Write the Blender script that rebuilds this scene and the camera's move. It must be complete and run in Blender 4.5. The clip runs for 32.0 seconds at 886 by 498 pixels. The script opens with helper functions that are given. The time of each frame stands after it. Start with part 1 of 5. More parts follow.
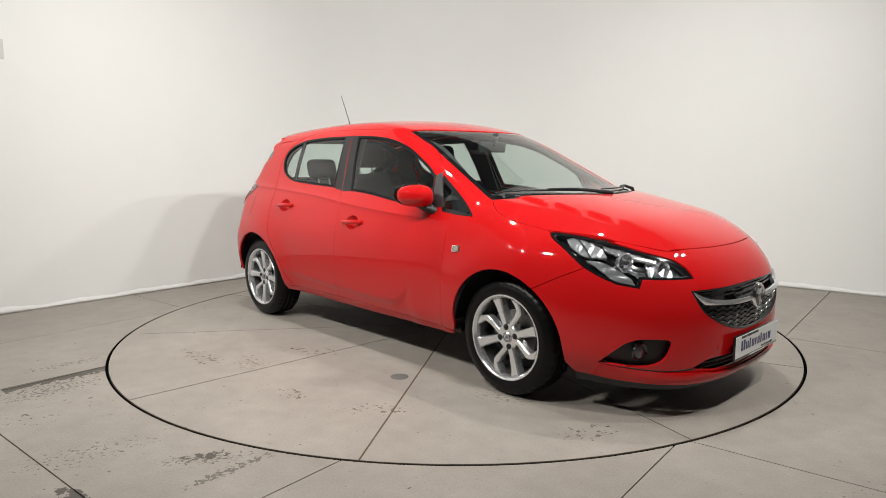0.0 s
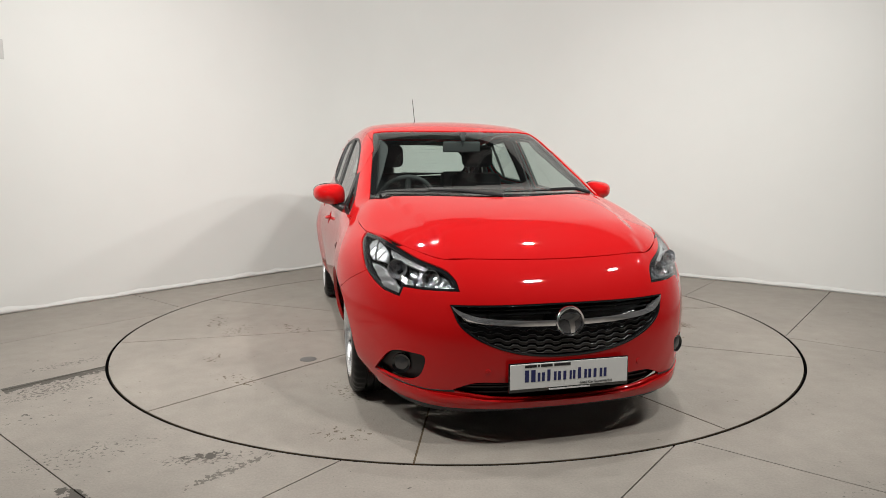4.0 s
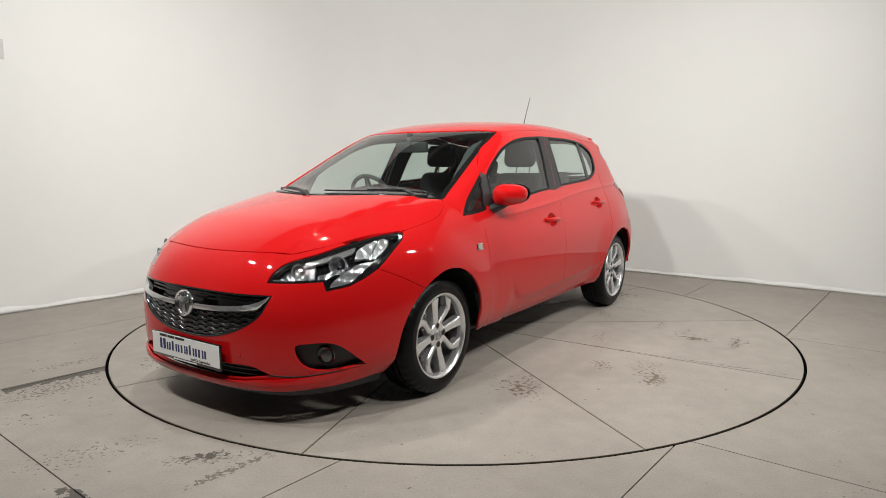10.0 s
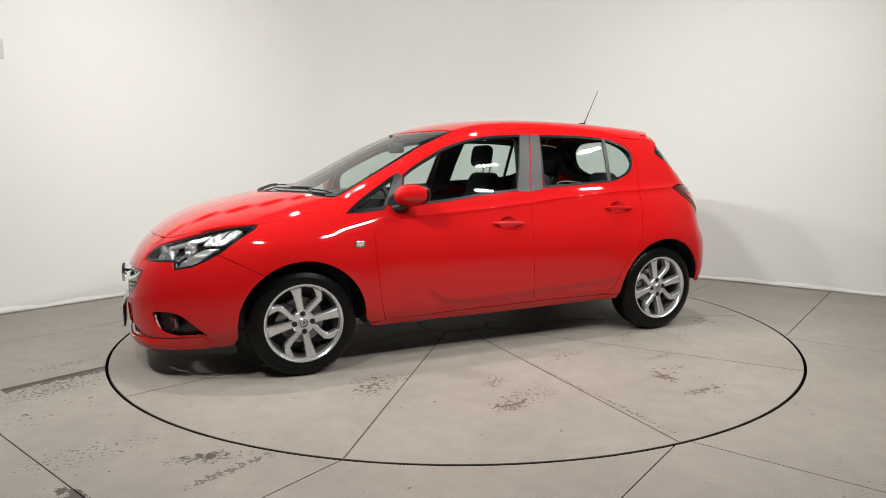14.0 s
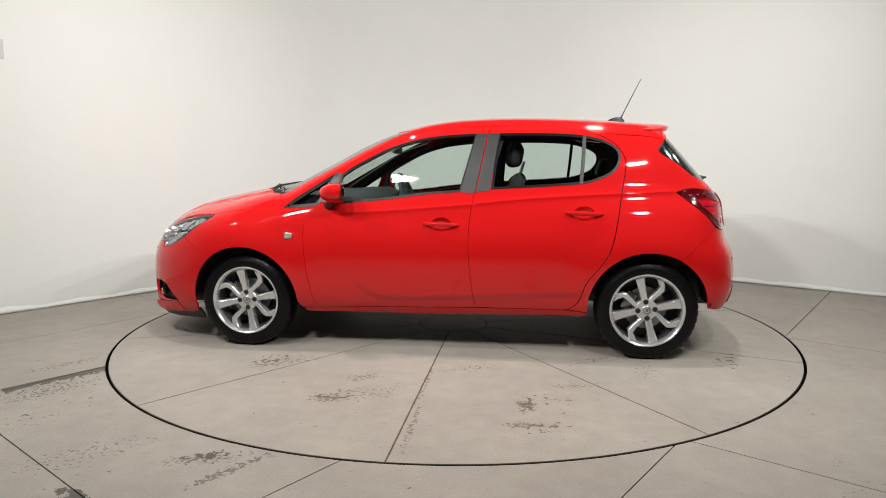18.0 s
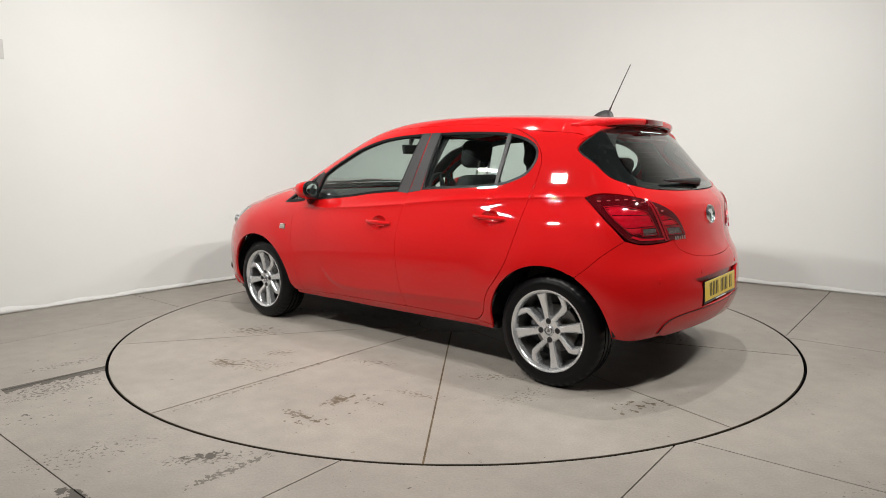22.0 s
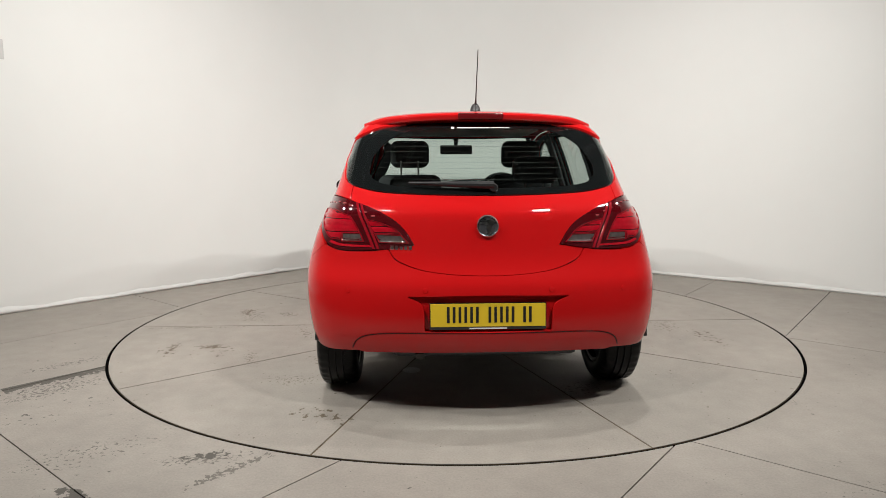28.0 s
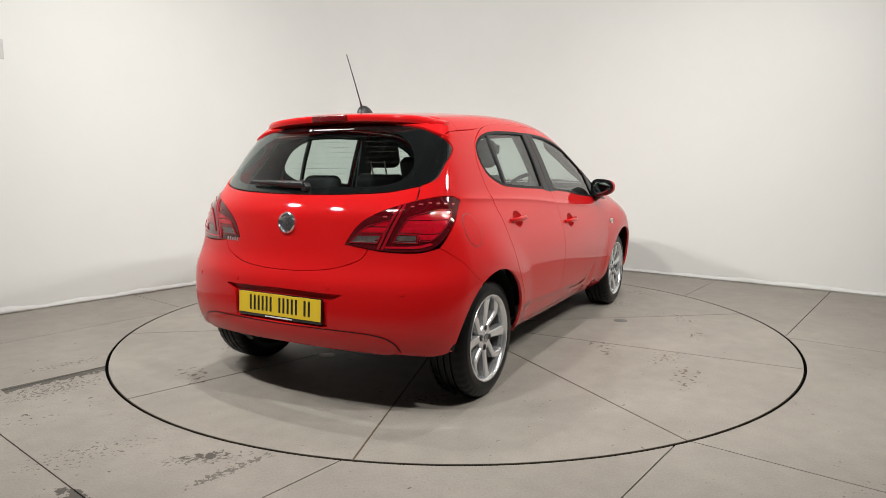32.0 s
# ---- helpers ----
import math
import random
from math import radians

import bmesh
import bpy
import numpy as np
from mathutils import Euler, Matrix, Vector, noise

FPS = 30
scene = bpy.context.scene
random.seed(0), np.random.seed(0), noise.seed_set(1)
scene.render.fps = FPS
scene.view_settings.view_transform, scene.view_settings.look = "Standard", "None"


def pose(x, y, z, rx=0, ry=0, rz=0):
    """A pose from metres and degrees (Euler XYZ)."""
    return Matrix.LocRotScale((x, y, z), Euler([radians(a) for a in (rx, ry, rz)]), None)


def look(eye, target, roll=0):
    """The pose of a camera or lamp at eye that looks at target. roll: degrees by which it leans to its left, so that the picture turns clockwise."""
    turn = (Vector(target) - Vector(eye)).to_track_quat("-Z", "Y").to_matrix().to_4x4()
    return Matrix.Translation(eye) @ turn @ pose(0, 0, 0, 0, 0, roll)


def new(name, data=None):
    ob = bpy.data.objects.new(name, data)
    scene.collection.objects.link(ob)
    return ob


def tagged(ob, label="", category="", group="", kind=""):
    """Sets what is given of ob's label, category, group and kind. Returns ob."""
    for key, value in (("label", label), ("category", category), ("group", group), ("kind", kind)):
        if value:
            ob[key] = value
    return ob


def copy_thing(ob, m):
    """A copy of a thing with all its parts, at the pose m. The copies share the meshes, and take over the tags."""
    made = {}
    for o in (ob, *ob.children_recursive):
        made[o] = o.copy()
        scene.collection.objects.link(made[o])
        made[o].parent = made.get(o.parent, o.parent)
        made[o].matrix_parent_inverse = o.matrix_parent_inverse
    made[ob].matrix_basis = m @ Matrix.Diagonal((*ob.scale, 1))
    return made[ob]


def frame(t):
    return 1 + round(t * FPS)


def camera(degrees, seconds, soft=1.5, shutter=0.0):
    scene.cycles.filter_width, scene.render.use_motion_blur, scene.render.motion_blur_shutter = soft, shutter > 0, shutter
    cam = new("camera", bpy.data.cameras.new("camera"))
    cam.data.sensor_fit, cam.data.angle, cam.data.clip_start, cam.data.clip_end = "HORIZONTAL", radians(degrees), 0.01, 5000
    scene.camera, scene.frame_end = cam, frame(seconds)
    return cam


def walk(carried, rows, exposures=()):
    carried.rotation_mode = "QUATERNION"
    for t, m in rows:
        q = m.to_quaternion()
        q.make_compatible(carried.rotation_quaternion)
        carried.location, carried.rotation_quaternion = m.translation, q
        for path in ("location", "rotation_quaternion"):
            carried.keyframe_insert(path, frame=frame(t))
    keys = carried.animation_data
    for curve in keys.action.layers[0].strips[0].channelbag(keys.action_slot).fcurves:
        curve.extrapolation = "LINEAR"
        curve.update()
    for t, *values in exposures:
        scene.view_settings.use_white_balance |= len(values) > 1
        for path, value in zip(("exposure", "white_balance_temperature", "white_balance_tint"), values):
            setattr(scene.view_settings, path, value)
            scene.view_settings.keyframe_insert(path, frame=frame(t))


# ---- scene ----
from mathutils import geometry

EYE = Vector((0, -4.689, 1.169))
AIM = EYE + Vector((-.01569, .99142, -.12984))
cam = camera(68.9, 32.0, .8)
walk(cam, [(0, look(EYE, AIM, -.14)), (32, look(EYE, AIM, -.14))],
     [(0, -.03), (1.5, -.05), (3, -.10), (6, -.10), (9.5, -.09), (11.5, -.04), (13, -.03), (32, -.03)])

# ---- light ----
world = bpy.data.worlds.new("world")
scene.world = world
world.use_nodes = True
world.node_tree.nodes["Background"].inputs[0].default_value = (.75, .8, .85, 1)
world.node_tree.nodes["Background"].inputs[1].default_value = .05
WARM = (1.0, .985, .942)
# place of each lamp, point it shines at, width, height, watts, beam in degrees
LAMPS = [((x, y, 3.15), (-.33 * x, 1.3, .85), .28, .07, 1.08 * w, 148) for x, y, w in ((-3.16, -1.54, 25), (-2.5, -2.45, 35), (-1.38, -3.24, 47), (1.48, -3.1, 43), (2.6, -2.1, 32), (3.46, -1.0, 24))]
SPOTS = [((x, -.5, 4.3), (x, -.4, 0), .14, .05, 27, 125) for x in (-1.3, 1.3)]


# ---- materials ----
def material(name, colour, rough=.5, metal=0.0, coat=0.0, bump=0.0, size=40.0, vary=.0, emit=0.0, detail=4.0):
    m = bpy.data.materials.new(name)
    m.use_nodes = True
    nt = m.node_tree
    b = nt.nodes["Principled BSDF"]
    b.inputs["Base Color"].default_value = (*colour, 1)
    b.inputs["Roughness"].default_value, b.inputs["Metallic"].default_value = rough, metal
    b.inputs["Coat Weight"].default_value, b.inputs["Coat Roughness"].default_value = coat, .03
    if emit:
        b.inputs["Emission Color"].default_value, b.inputs["Emission Strength"].default_value = (*colour, 1), emit
    if bump or vary:
        co, no = nt.nodes.new("ShaderNodeTexCoord"), nt.nodes.new("ShaderNodeTexNoise")
        no.inputs["Scale"].default_value, no.inputs["Detail"].default_value = size, detail
        nt.links.new(co.outputs["Object"], no.inputs["Vector"])
        if vary:
            mix = nt.nodes.new("ShaderNodeMix")
            mix.data_type = "RGBA"
            mix.inputs["A"].default_value = (*[c * (1 - vary) for c in colour], 1)
            mix.inputs["B"].default_value = (*[min(1, c * (1 + vary)) for c in colour], 1)
            nt.links.new(no.outputs["Fac"], mix.inputs["Factor"])
            nt.links.new(mix.outputs["Result"], b.inputs["Base Color"])
        if bump:
            bp = nt.nodes.new("ShaderNodeBump")
            bp.inputs["Strength"].default_value, bp.inputs["Distance"].default_value = bump, .004
            nt.links.new(no.outputs["Fac"], bp.inputs["Height"])
            nt.links.new(bp.outputs["Normal"], b.inputs["Normal"])
    return m


def glass(name, tint, gloss=.05, power=3.6):
    m = bpy.data.materials.new(name)
    m.use_nodes = True
    nt = m.node_tree
    nt.nodes.remove(nt.nodes["Principled BSDF"])
    out = nt.nodes["Material Output"]
    a, g, w, p, s, mix = (nt.nodes.new("ShaderNode" + k) for k in ("BsdfTransparent", "BsdfGlossy", "LayerWeight", "Math", "Math", "MixShader"))
    a.inputs[0].default_value = (*tint, 1)
    g.inputs["Roughness"].default_value = .012
    p.operation, p.inputs[1].default_value = "POWER", power
    s.operation, s.inputs[1].default_value, s.inputs[2].default_value = "MULTIPLY_ADD", .9, gloss
    nt.links.new(w.outputs["Facing"], p.inputs[0])
    nt.links.new(p.outputs[0], s.inputs[0])
    nt.links.new(s.outputs[0], mix.inputs[0])
    nt.links.new(a.outputs[0], mix.inputs[1])
    nt.links.new(g.outputs[0], mix.inputs[2])
    nt.links.new(mix.outputs[0], out.inputs[0])
    return m


RED = material("red_paint", (.495, .0062, .0072), .5, 0, 1.0, .008, 900, .02)
RED.node_tree.nodes["Principled BSDF"].inputs["Specular IOR Level"].default_value = .02
BLACK = material("black_plastic", (.012, .012, .013), .42, 0, 0, .15, 500, .2)
GLOSS = material("gloss_black", (.008, .008, .009), .12, 0, .6)
RUBBER = material("tyre_rubber", (.0045, .0045, .005), .34, 0, 0, .12, 160, .25)
RUBBER.node_tree.nodes["Principled BSDF"].inputs["Specular IOR Level"].default_value = .17
ALLOY = material("silver_alloy", (.68, .69, .70), .24, .74, .5, .02, 200, .04)
CHROME = material("chrome", (.85, .86, .88), .08, 1.0)
GLASS = glass("window_glass", (.80, .88, .85))
CLEAR = glass("lamp_glass", (.93, .95, .96), .03, 6.0)
RED_LENS = material("red_lens", (.40, .004, .014), .05, 0, 1.0, .25, 70, .3)
TRIM = material("interior_trim", (.048, .048, .050), .75, 0, 0, .3, 300, .3)
CLOTH = material("seat_cloth", (.034, .034, .036), .9, 0, 0, .5, 700, .35)
LINER = material("headliner", (.42, .41, .38), .9, 0, 0, .2, 500, .06)
STEEL = material("brake_steel", (.30, .29, .28), .4, .9, 0, .1, 300, .15)
WALL = material("white_wall", (.785, .795, .775), .85, 0, 0, .06, 3, .02)
CEILING = material("dark_ceiling", (.07, .07, .075), .8, 0, 0, .1, 4, .1)


# ---- body shape of the car: x forward, y to its left, z up ----
def spline(*pts):
    """Natural cubic through (x, y) points, straight beyond its ends."""
    xs, ys = np.array(pts, float).T
    n, h, s = len(xs), np.diff(xs), np.diff(ys) / np.diff(xs)
    a, b = np.eye(n), np.zeros(n)
    for i in range(1, n - 1):
        a[i, i - 1:i + 2] = h[i - 1], 2 * (h[i - 1] + h[i]), h[i]
        b[i] = 6 * (s[i] - s[i - 1])
    m = np.linalg.solve(a, b)
    lo, hi = s[0] - h[0] * m[1] / 6, s[-1] + h[-1] * m[-2] / 6

    def at(x):
        x = np.asarray(x, float)
        i = np.clip(np.searchsorted(xs, x) - 1, 0, n - 2)
        l, r = x - xs[i], xs[i + 1] - x
        y = (m[i] * r ** 3 + m[i + 1] * l ** 3) / (6 * h[i]) + (ys[i] / h[i] - m[i] * h[i] / 6) * r + (ys[i + 1] / h[i] - m[i + 1] * h[i] / 6) * l
        y = np.where(x < xs[0], ys[0] + lo * (x - xs[0]), y)
        return np.where(x > xs[-1], ys[-1] + hi * (x - xs[-1]), y)
    return at


def ramp(a, b, x):
    t = np.clip((x - a) / (b - a), 0, 1)
    return t * t * (3 - 2 * t)


def smax(a, b, k):
    h = np.clip(0.5 + 0.5 * (a - b) / k, 0, 1)
    return b + (a - b) * h + k * h * (1 - h)


LOW_PLAN = spline((-2.0, .74), (-1.75, .812), (-1.5, .846), (-1.25, .866), (-.9, .862), (-.3, .857), (.3, .857), (.9, .861), (1.25, .868), (1.5, .862), (1.75, .825), (2.0, .735))
HIGH_PLAN = spline((-1.9, .64), (-1.6, .712), (-1.4, .738), (-1.1, .752), (-.6, .758), (0, .758), (.5, .752), (.8, .745), (1.0, .728), (1.3, .705), (1.7, .65))
SECTION = spline((.1, .80), (.2, .865), (.27, .925), (.4, .978), (.55, 1.0), (.68, 1.0), (.8, .972), (.9, .93), (1.0, .878))
LEAN = spline((.9, .05), (1.0, 0), (1.15, -.055), (1.3, -.115), (1.42, -.170), (1.6, -.27))
NOSE = spline((.05, 2.09), (.16, 2.125), (.25, 2.145), (.4, 2.155), (.52, 2.15), (.62, 2.12), (.70, 2.08), (.78, 2.02), (.9, 1.88))
HOOD = spline((.7, 1.09), (1.1, 1.034), (1.3, 1.001), (1.5, .962), (1.7, .914), (1.85, .866), (1.98, .810), (2.1, .735))
CABIN = spline((-1.6, 1.405), (-1.4, 1.428), (-1.1, 1.456), (-.8, 1.475), (-.5, 1.484), (-.2, 1.480), (0, 1.466), (.184, 1.440), (.378, 1.392), (.574, 1.315), (.772, 1.213), (.872, 1.160), (1.074, 1.055), (1.2, .99), (1.35, .92))
TAIL = spline((.1, -1.66), (.2, -1.745), (.28, -1.825), (.34, -1.862), (.42, -1.884), (.50, -1.888), (.58, -1.882), (.64, -1.868), (.69, -1.842), (.75, -1.818), (.82, -1.804), (.90, -1.792), (.95, -1.780), (.985, -1.758), (1.03, -1.720), (1.074, -1.68), (1.2, -1.57), (1.36, -1.43), (1.5, -1.31))
CREASE = spline((-1.5, 1.012), (-1.0, .990), (-.4, .950), (-.1, .920), (.25, .893), (.5, .878), (.8, .868))
SCALLOP = spline((-.9, .42), (-.4, .392), (0, .374), (.3, .368), (.42, .39), (.50, .45), (.56, .54))
AXLE, WHEEL_Z = 1.256, .302


def side_width(x, z):
    w = LOW_PLAN(x) * SECTION(np.minimum(z, 1.0)) 
    high = HIGH_PLAN(x) + LEAN(z)
    t = ramp(.82 - .10 * ramp(.6, 1.1, x), 1.01, z)
    w = w * (1 - t) + high * t
    c = CREASE(x)
    w = w + .011 * np.exp(-np.abs(z - c) / .015) * ramp(.85, .35, x) * ramp(-1.55, -1.3, x)
    s = SCALLOP(np.clip(x, -1, .56))
    w = w - .012 * ramp(0, .055, s - z) * ramp(.58, .46, x) * ramp(-.95, -.8, x)
    for ax in (-AXLE, AXLE):
        r = np.hypot(x - ax, z - WHEEL_Z)
        w = w + .014 * ramp(.56, .37, r)
    return w


def top_height(x, y):
    y2 = y * y
    hood = HOOD(x) - .07 * y2 - (.12 + .14 * ramp(1.1, 1.6, x)) * y2 * y2 + .012 * ramp(-.006, .020, .63 - .17 * (x - .9) - y)
    front = ramp(-.2, .5, x)
    cabin = CABIN(x + .30 * y2 * front) - (.10 * y2 + .08 * y2 * y2) * (1 - .55 * ramp(.3, 1.0, x))
    return smax(hood, cabin, .02)


def solid(p):
    """Below zero inside the car's outer skin, above it outside."""
    x, y, z = p[:, 0], np.abs(p[:, 1]), p[:, 2]
    side = y - side_width(x, z)
    top = (z - top_height(x, y)) * .9
    y2 = np.minimum(y * y, 1)
    nose = x - (NOSE(z) - .14 * y2 - .82 * y2 * y2)
    tail = (TAIL(z) + .21 * y2 + .12 * y2 * y2) - x
    f = smax(side, top, .085)
    f = smax(f, nose, .13)
    return smax(f, tail, .12 - .05 * ramp(1.0, 1.3, z))


def shoot(origin, way, reach=2.5):
    """Where rays from outside first meet the skin."""
    t = np.zeros(len(origin))
    for i in range(80):
        f = solid(origin + way * t[:, None])
        t = np.minimum(t + np.clip(.6 * f, -.1, .1), reach)
    return origin + way * t[:, None]


def normals_at(p, e=.0015):
    n = np.stack([solid(p + d) - solid(p - d) for d in np.eye(3) * e], 1)
    return n / np.linalg.norm(n, axis=1)[:, None]


# projections: flat coordinates of a panel <-> rays towards the skin
class Flat:
    def __init__(self, u, v, way, far=3.0):
        self.u, self.v, self.way, self.far = (np.array(u, float), np.array(v, float), np.array(way, float), far)

    def rays(self, q):
        o = q[:, :1] * self.u + q[:, 1:] * self.v - self.way * self.far
        return o, np.repeat(self.way[None], len(q), 0)

    def flat(self, p):
        return np.stack([p @ self.u, p @ self.v], 1)


class Round:
    """Round an upright axis at x0; the first coordinate is the arc in metres at a radius of 0.9."""
    def __init__(self, x0, sign):
        self.x0, self.sign = x0, sign

    def rays(self, q):
        a = q[:, 0] / .9
        way = -np.stack([self.sign * np.cos(a), np.sin(a), 0 * a], 1)
        o = np.stack([self.x0 + 0 * a, 0 * a, q[:, 1]], 1) - 1.6 * way
        return o, way

    def flat(self, p):
        return np.stack([.9 * np.arctan2(p[:, 1], self.sign * (p[:, 0] - self.x0)), p[:, 2]], 1)


R2 = 2 ** -.5
SIDE = Flat((1, 0, 0), (0, 0, 1), (0, -1, 0))
TOP = Flat((1, 0, 0), (0, 1, 0), (0, 0, -1))
SLANT = Flat((1, 0, 0), (0, -R2, R2), (0, -R2, -R2))
FRONT, REAR = Round(.95, 1), Round(-.75, -1)


# ---- mesh helpers ----
def mesh_object(name, verts, faces, mat, normals=None, smooth=True):
    me = bpy.data.meshes.new(name)
    me.from_pydata([tuple(v) for v in verts], [], [tuple(int(i) for i in f) for f in faces])
    me.materials.append(mat)
    if smooth:
        me.polygons.foreach_set("use_smooth", [True] * len(me.polygons))
    if normals is not None:
        me.normals_split_custom_set_from_vertices([tuple(n) for n in normals])
    me.update()
    return new(name, me)


def part(name, bm, mat, parent, label="", smooth=True, angle=35):
    """Links a bmesh as one mesh object under a thing or under a part."""
    me = bpy.data.meshes.new(name)
    bmesh.ops.recalc_face_normals(bm, faces=bm.faces)
    for f in bm.faces:
        f.smooth = smooth
    for e in bm.edges:
        if len(e.link_faces) == 2 and e.calc_face_angle(0) > radians(angle):
            e.smooth = False
    bm.to_mesh(me)
    bm.free()
    me.materials.append(mat)
    ob = new(name, me)
    if parent:
        ob.parent = parent
    return tagged(ob, label)


def box(bm, lo, hi, bevel=0.0, seg=2, m=None):
    made = bmesh.ops.create_cube(bm, size=1)["verts"]
    for v in made:
        v.co = Vector([lo[i] + (v.co[i] + .5) * (hi[i] - lo[i]) for i in range(3)])
    if bevel:
        es = list({e for v in made for e in v.link_edges})
        made = list({v for f in bmesh.ops.bevel(bm, geom=es, offset=bevel, segments=seg, affect="EDGES", profile=.5)["faces"] for v in f.verts} | {v for v in made if v.is_valid})
    if m is not None:
        for v in made:
            v.co = m @ v.co
    return made


def lathe(bm, profile, n=48, m=None, close=True):
    """Revolves (radius, y) points about the y axis."""
    rings = []
    for i in range(n):
        a = 2 * math.pi * i / n
        rings.append([bm.verts.new((r * math.cos(a), y, r * math.sin(a))) for r, y in profile])
    k = len(profile)
    for i in range(n):
        p, q = rings[i], rings[(i + 1) % n]
        for j in range(k if close else k - 1):
            bm.faces.new((p[j], p[(j + 1) % k], q[(j + 1) % k], q[j]))
    if m is not None:
        for v in (v for r in rings for v in r):
            v.co = m @ v.co
    return bm


def tube(bm, pts, radii, n=10, cap=True):
    pts = [Vector(p) for p in pts]
    rings = []
    for i, p in enumerate(pts):
        d = (pts[min(i + 1, len(pts) - 1)] - pts[max(i - 1, 0)]).normalized()
        a = d.cross(Vector((.31, .17, .93)))
        a.normalize()
        b = d.cross(a)
        r = radii[i] if isinstance(radii, (list, tuple)) else radii
        rings.append([bm.verts.new(p + a * r * math.cos(2 * math.pi * j / n) + b * r * math.sin(2 * math.pi * j / n)) for j in range(n)])
    for p, q in zip(rings, rings[1:]):
        for j in range(n):
            bm.faces.new((p[j], p[(j + 1) % n], q[(j + 1) % n], q[j]))
    if cap:
        bm.faces.new(rings[0][::-1]), bm.faces.new(rings[-1])
    return bm


def prism(bm, outline, lo, hi, m=None, bevel=0.0):
    """A flat outline in x, y raised from lo to hi."""
    a = [bm.verts.new((x, y, lo)) for x, y in outline]
    b = [bm.verts.new((x, y, hi)) for x, y in outline]
    n = len(outline)
    faces = [bm.faces.new(a[::-1]), bm.faces.new(b)]
    for i in range(n):
        faces.append(bm.faces.new((a[i], a[(i + 1) % n], b[(i + 1) % n], b[i])))
    vs = a + b
    if bevel:
        es = list(faces[1].edges)
        made = bmesh.ops.bevel(bm, geom=es, offset=bevel, segments=2, affect="EDGES", profile=.5)
        vs = [v for v in vs if v.is_valid] + [v for f in made["faces"] for v in f.verts]
    if m is not None:
        for v in set(vs):
            v.co = m @ v.co


def path(pts, step=.015, closed=True):
    """A smooth line through the points; a point given twice is a corner."""
    p = [np.array(q, float) for q in pts]
    n, out = len(p), []
    for i in range(n if closed else n - 1):
        a, b, c, d = (p[(i + k) % n] if closed else p[min(max(i + k, 0), n - 1)] for k in (-1, 0, 1, 2))
        ln = np.linalg.norm(c - b)
        if ln < 1e-9:
            continue
        t1 = (c - a) / max(np.linalg.norm(b - a) + ln, 1e-9) * ln
        t2 = (d - b) / max(np.linalg.norm(d - c) + ln, 1e-9) * ln
        for s in np.arange(0, 1, 1 / max(1, math.ceil(ln / step))):
            out.append((2 * s ** 3 - 3 * s * s + 1) * b + (s ** 3 - 2 * s * s + s) * t1 + (3 * s * s - 2 * s ** 3) * c + (s ** 3 - s * s) * t2)
    if not closed:
        out.append(p[-1])
    return np.array(out)


def inset(q, d):
    """Moves a closed outline inwards by d."""
    e = np.roll(q, -1, 0) - q
    e /= np.maximum(np.linalg.norm(e, axis=1), 1e-9)[:, None]
    if np.sum(q[:, 0] * np.roll(q[:, 1], -1) - np.roll(q[:, 0], -1) * q[:, 1]) < 0:
        d = -d
    n = np.stack([-e[:, 1], e[:, 0]], 1)
    m = n + np.roll(n, 1, 0)
    m /= np.maximum(.5 * np.sum(m * m, 1), .35)[:, None]
    return q + d * m


def inside(q, pts):
    x, y = pts[:, 0][:, None], pts[:, 1][:, None]
    a, b = q, np.roll(q, -1, 0)
    cut = (a[:, 1] > y) != (b[:, 1] > y)
    with np.errstate(divide="ignore", invalid="ignore"):
        at = a[:, 0] + (y - a[:, 1]) * (b[:, 0] - a[:, 0]) / (b[:, 1] - a[:, 1])
    return np.sum(cut & (x < at), 1) % 2 == 1


def distance(q, pts):
    a, b = q, np.roll(q, -1, 0)
    ab = b - a
    t = np.clip(np.einsum("nij,ij->ni", pts[:, None] - a, ab) / np.maximum(np.sum(ab * ab, 1), 1e-12), 0, 1)
    return np.min(np.linalg.norm(a + t[..., None] * ab - pts[:, None], axis=2), 1)


def triangles(outer, holes=(), step=.03, lines=()):
    """Points and triangles that fill a flat outline with holes."""
    lo, hi = outer.min(0), outer.max(0)
    gx, gy = np.meshgrid(np.arange(lo[0] + step / 2, hi[0], step), np.arange(lo[1] + step / 2, hi[1], step))
    g = np.stack([gx.ravel(), gy.ravel()], 1)
    g = g[inside(outer, g)]
    for h in holes:
        g = g[~inside(h, g)]
    for f, rows in lines:
        z = f(g[:, 0])
        g = g[~((g[:, 1] > z + min(rows) - .3 * step) & (g[:, 1] < z + max(rows) + .3 * step))]
        xs = np.arange(lo[0], hi[0], step * .8)
        add = np.concatenate([np.stack([xs, f(xs) + d], 1) for d in rows])
        add = add[inside(outer, add)]
        for h in holes:
            add = add[~inside(h, add)]
        g = np.concatenate([g, add])
    for h in (outer, *holes):
        if len(g):
            g = g[distance(h, g) > .35 * step]
    pts, edges = [], []
    for h in (outer, *holes):
        k = len(pts)
        pts += [Vector(v) for v in h]
        edges += [(k + i, k + (i + 1) % len(h)) for i in range(len(h))]
    pts += [Vector(v) for v in g]
    v, _, f, *_ = geometry.delaunay_2d_cdt(pts, edges, [], 0, 1e-6)
    v = np.array([tuple(a) for a in v])
    f = np.array([t for t in f if len(t) == 3])
    c = v[f].mean(1)
    keep = inside(outer, c)
    for h in holes:
        keep &= ~inside(h, c)
    return v, f[keep]


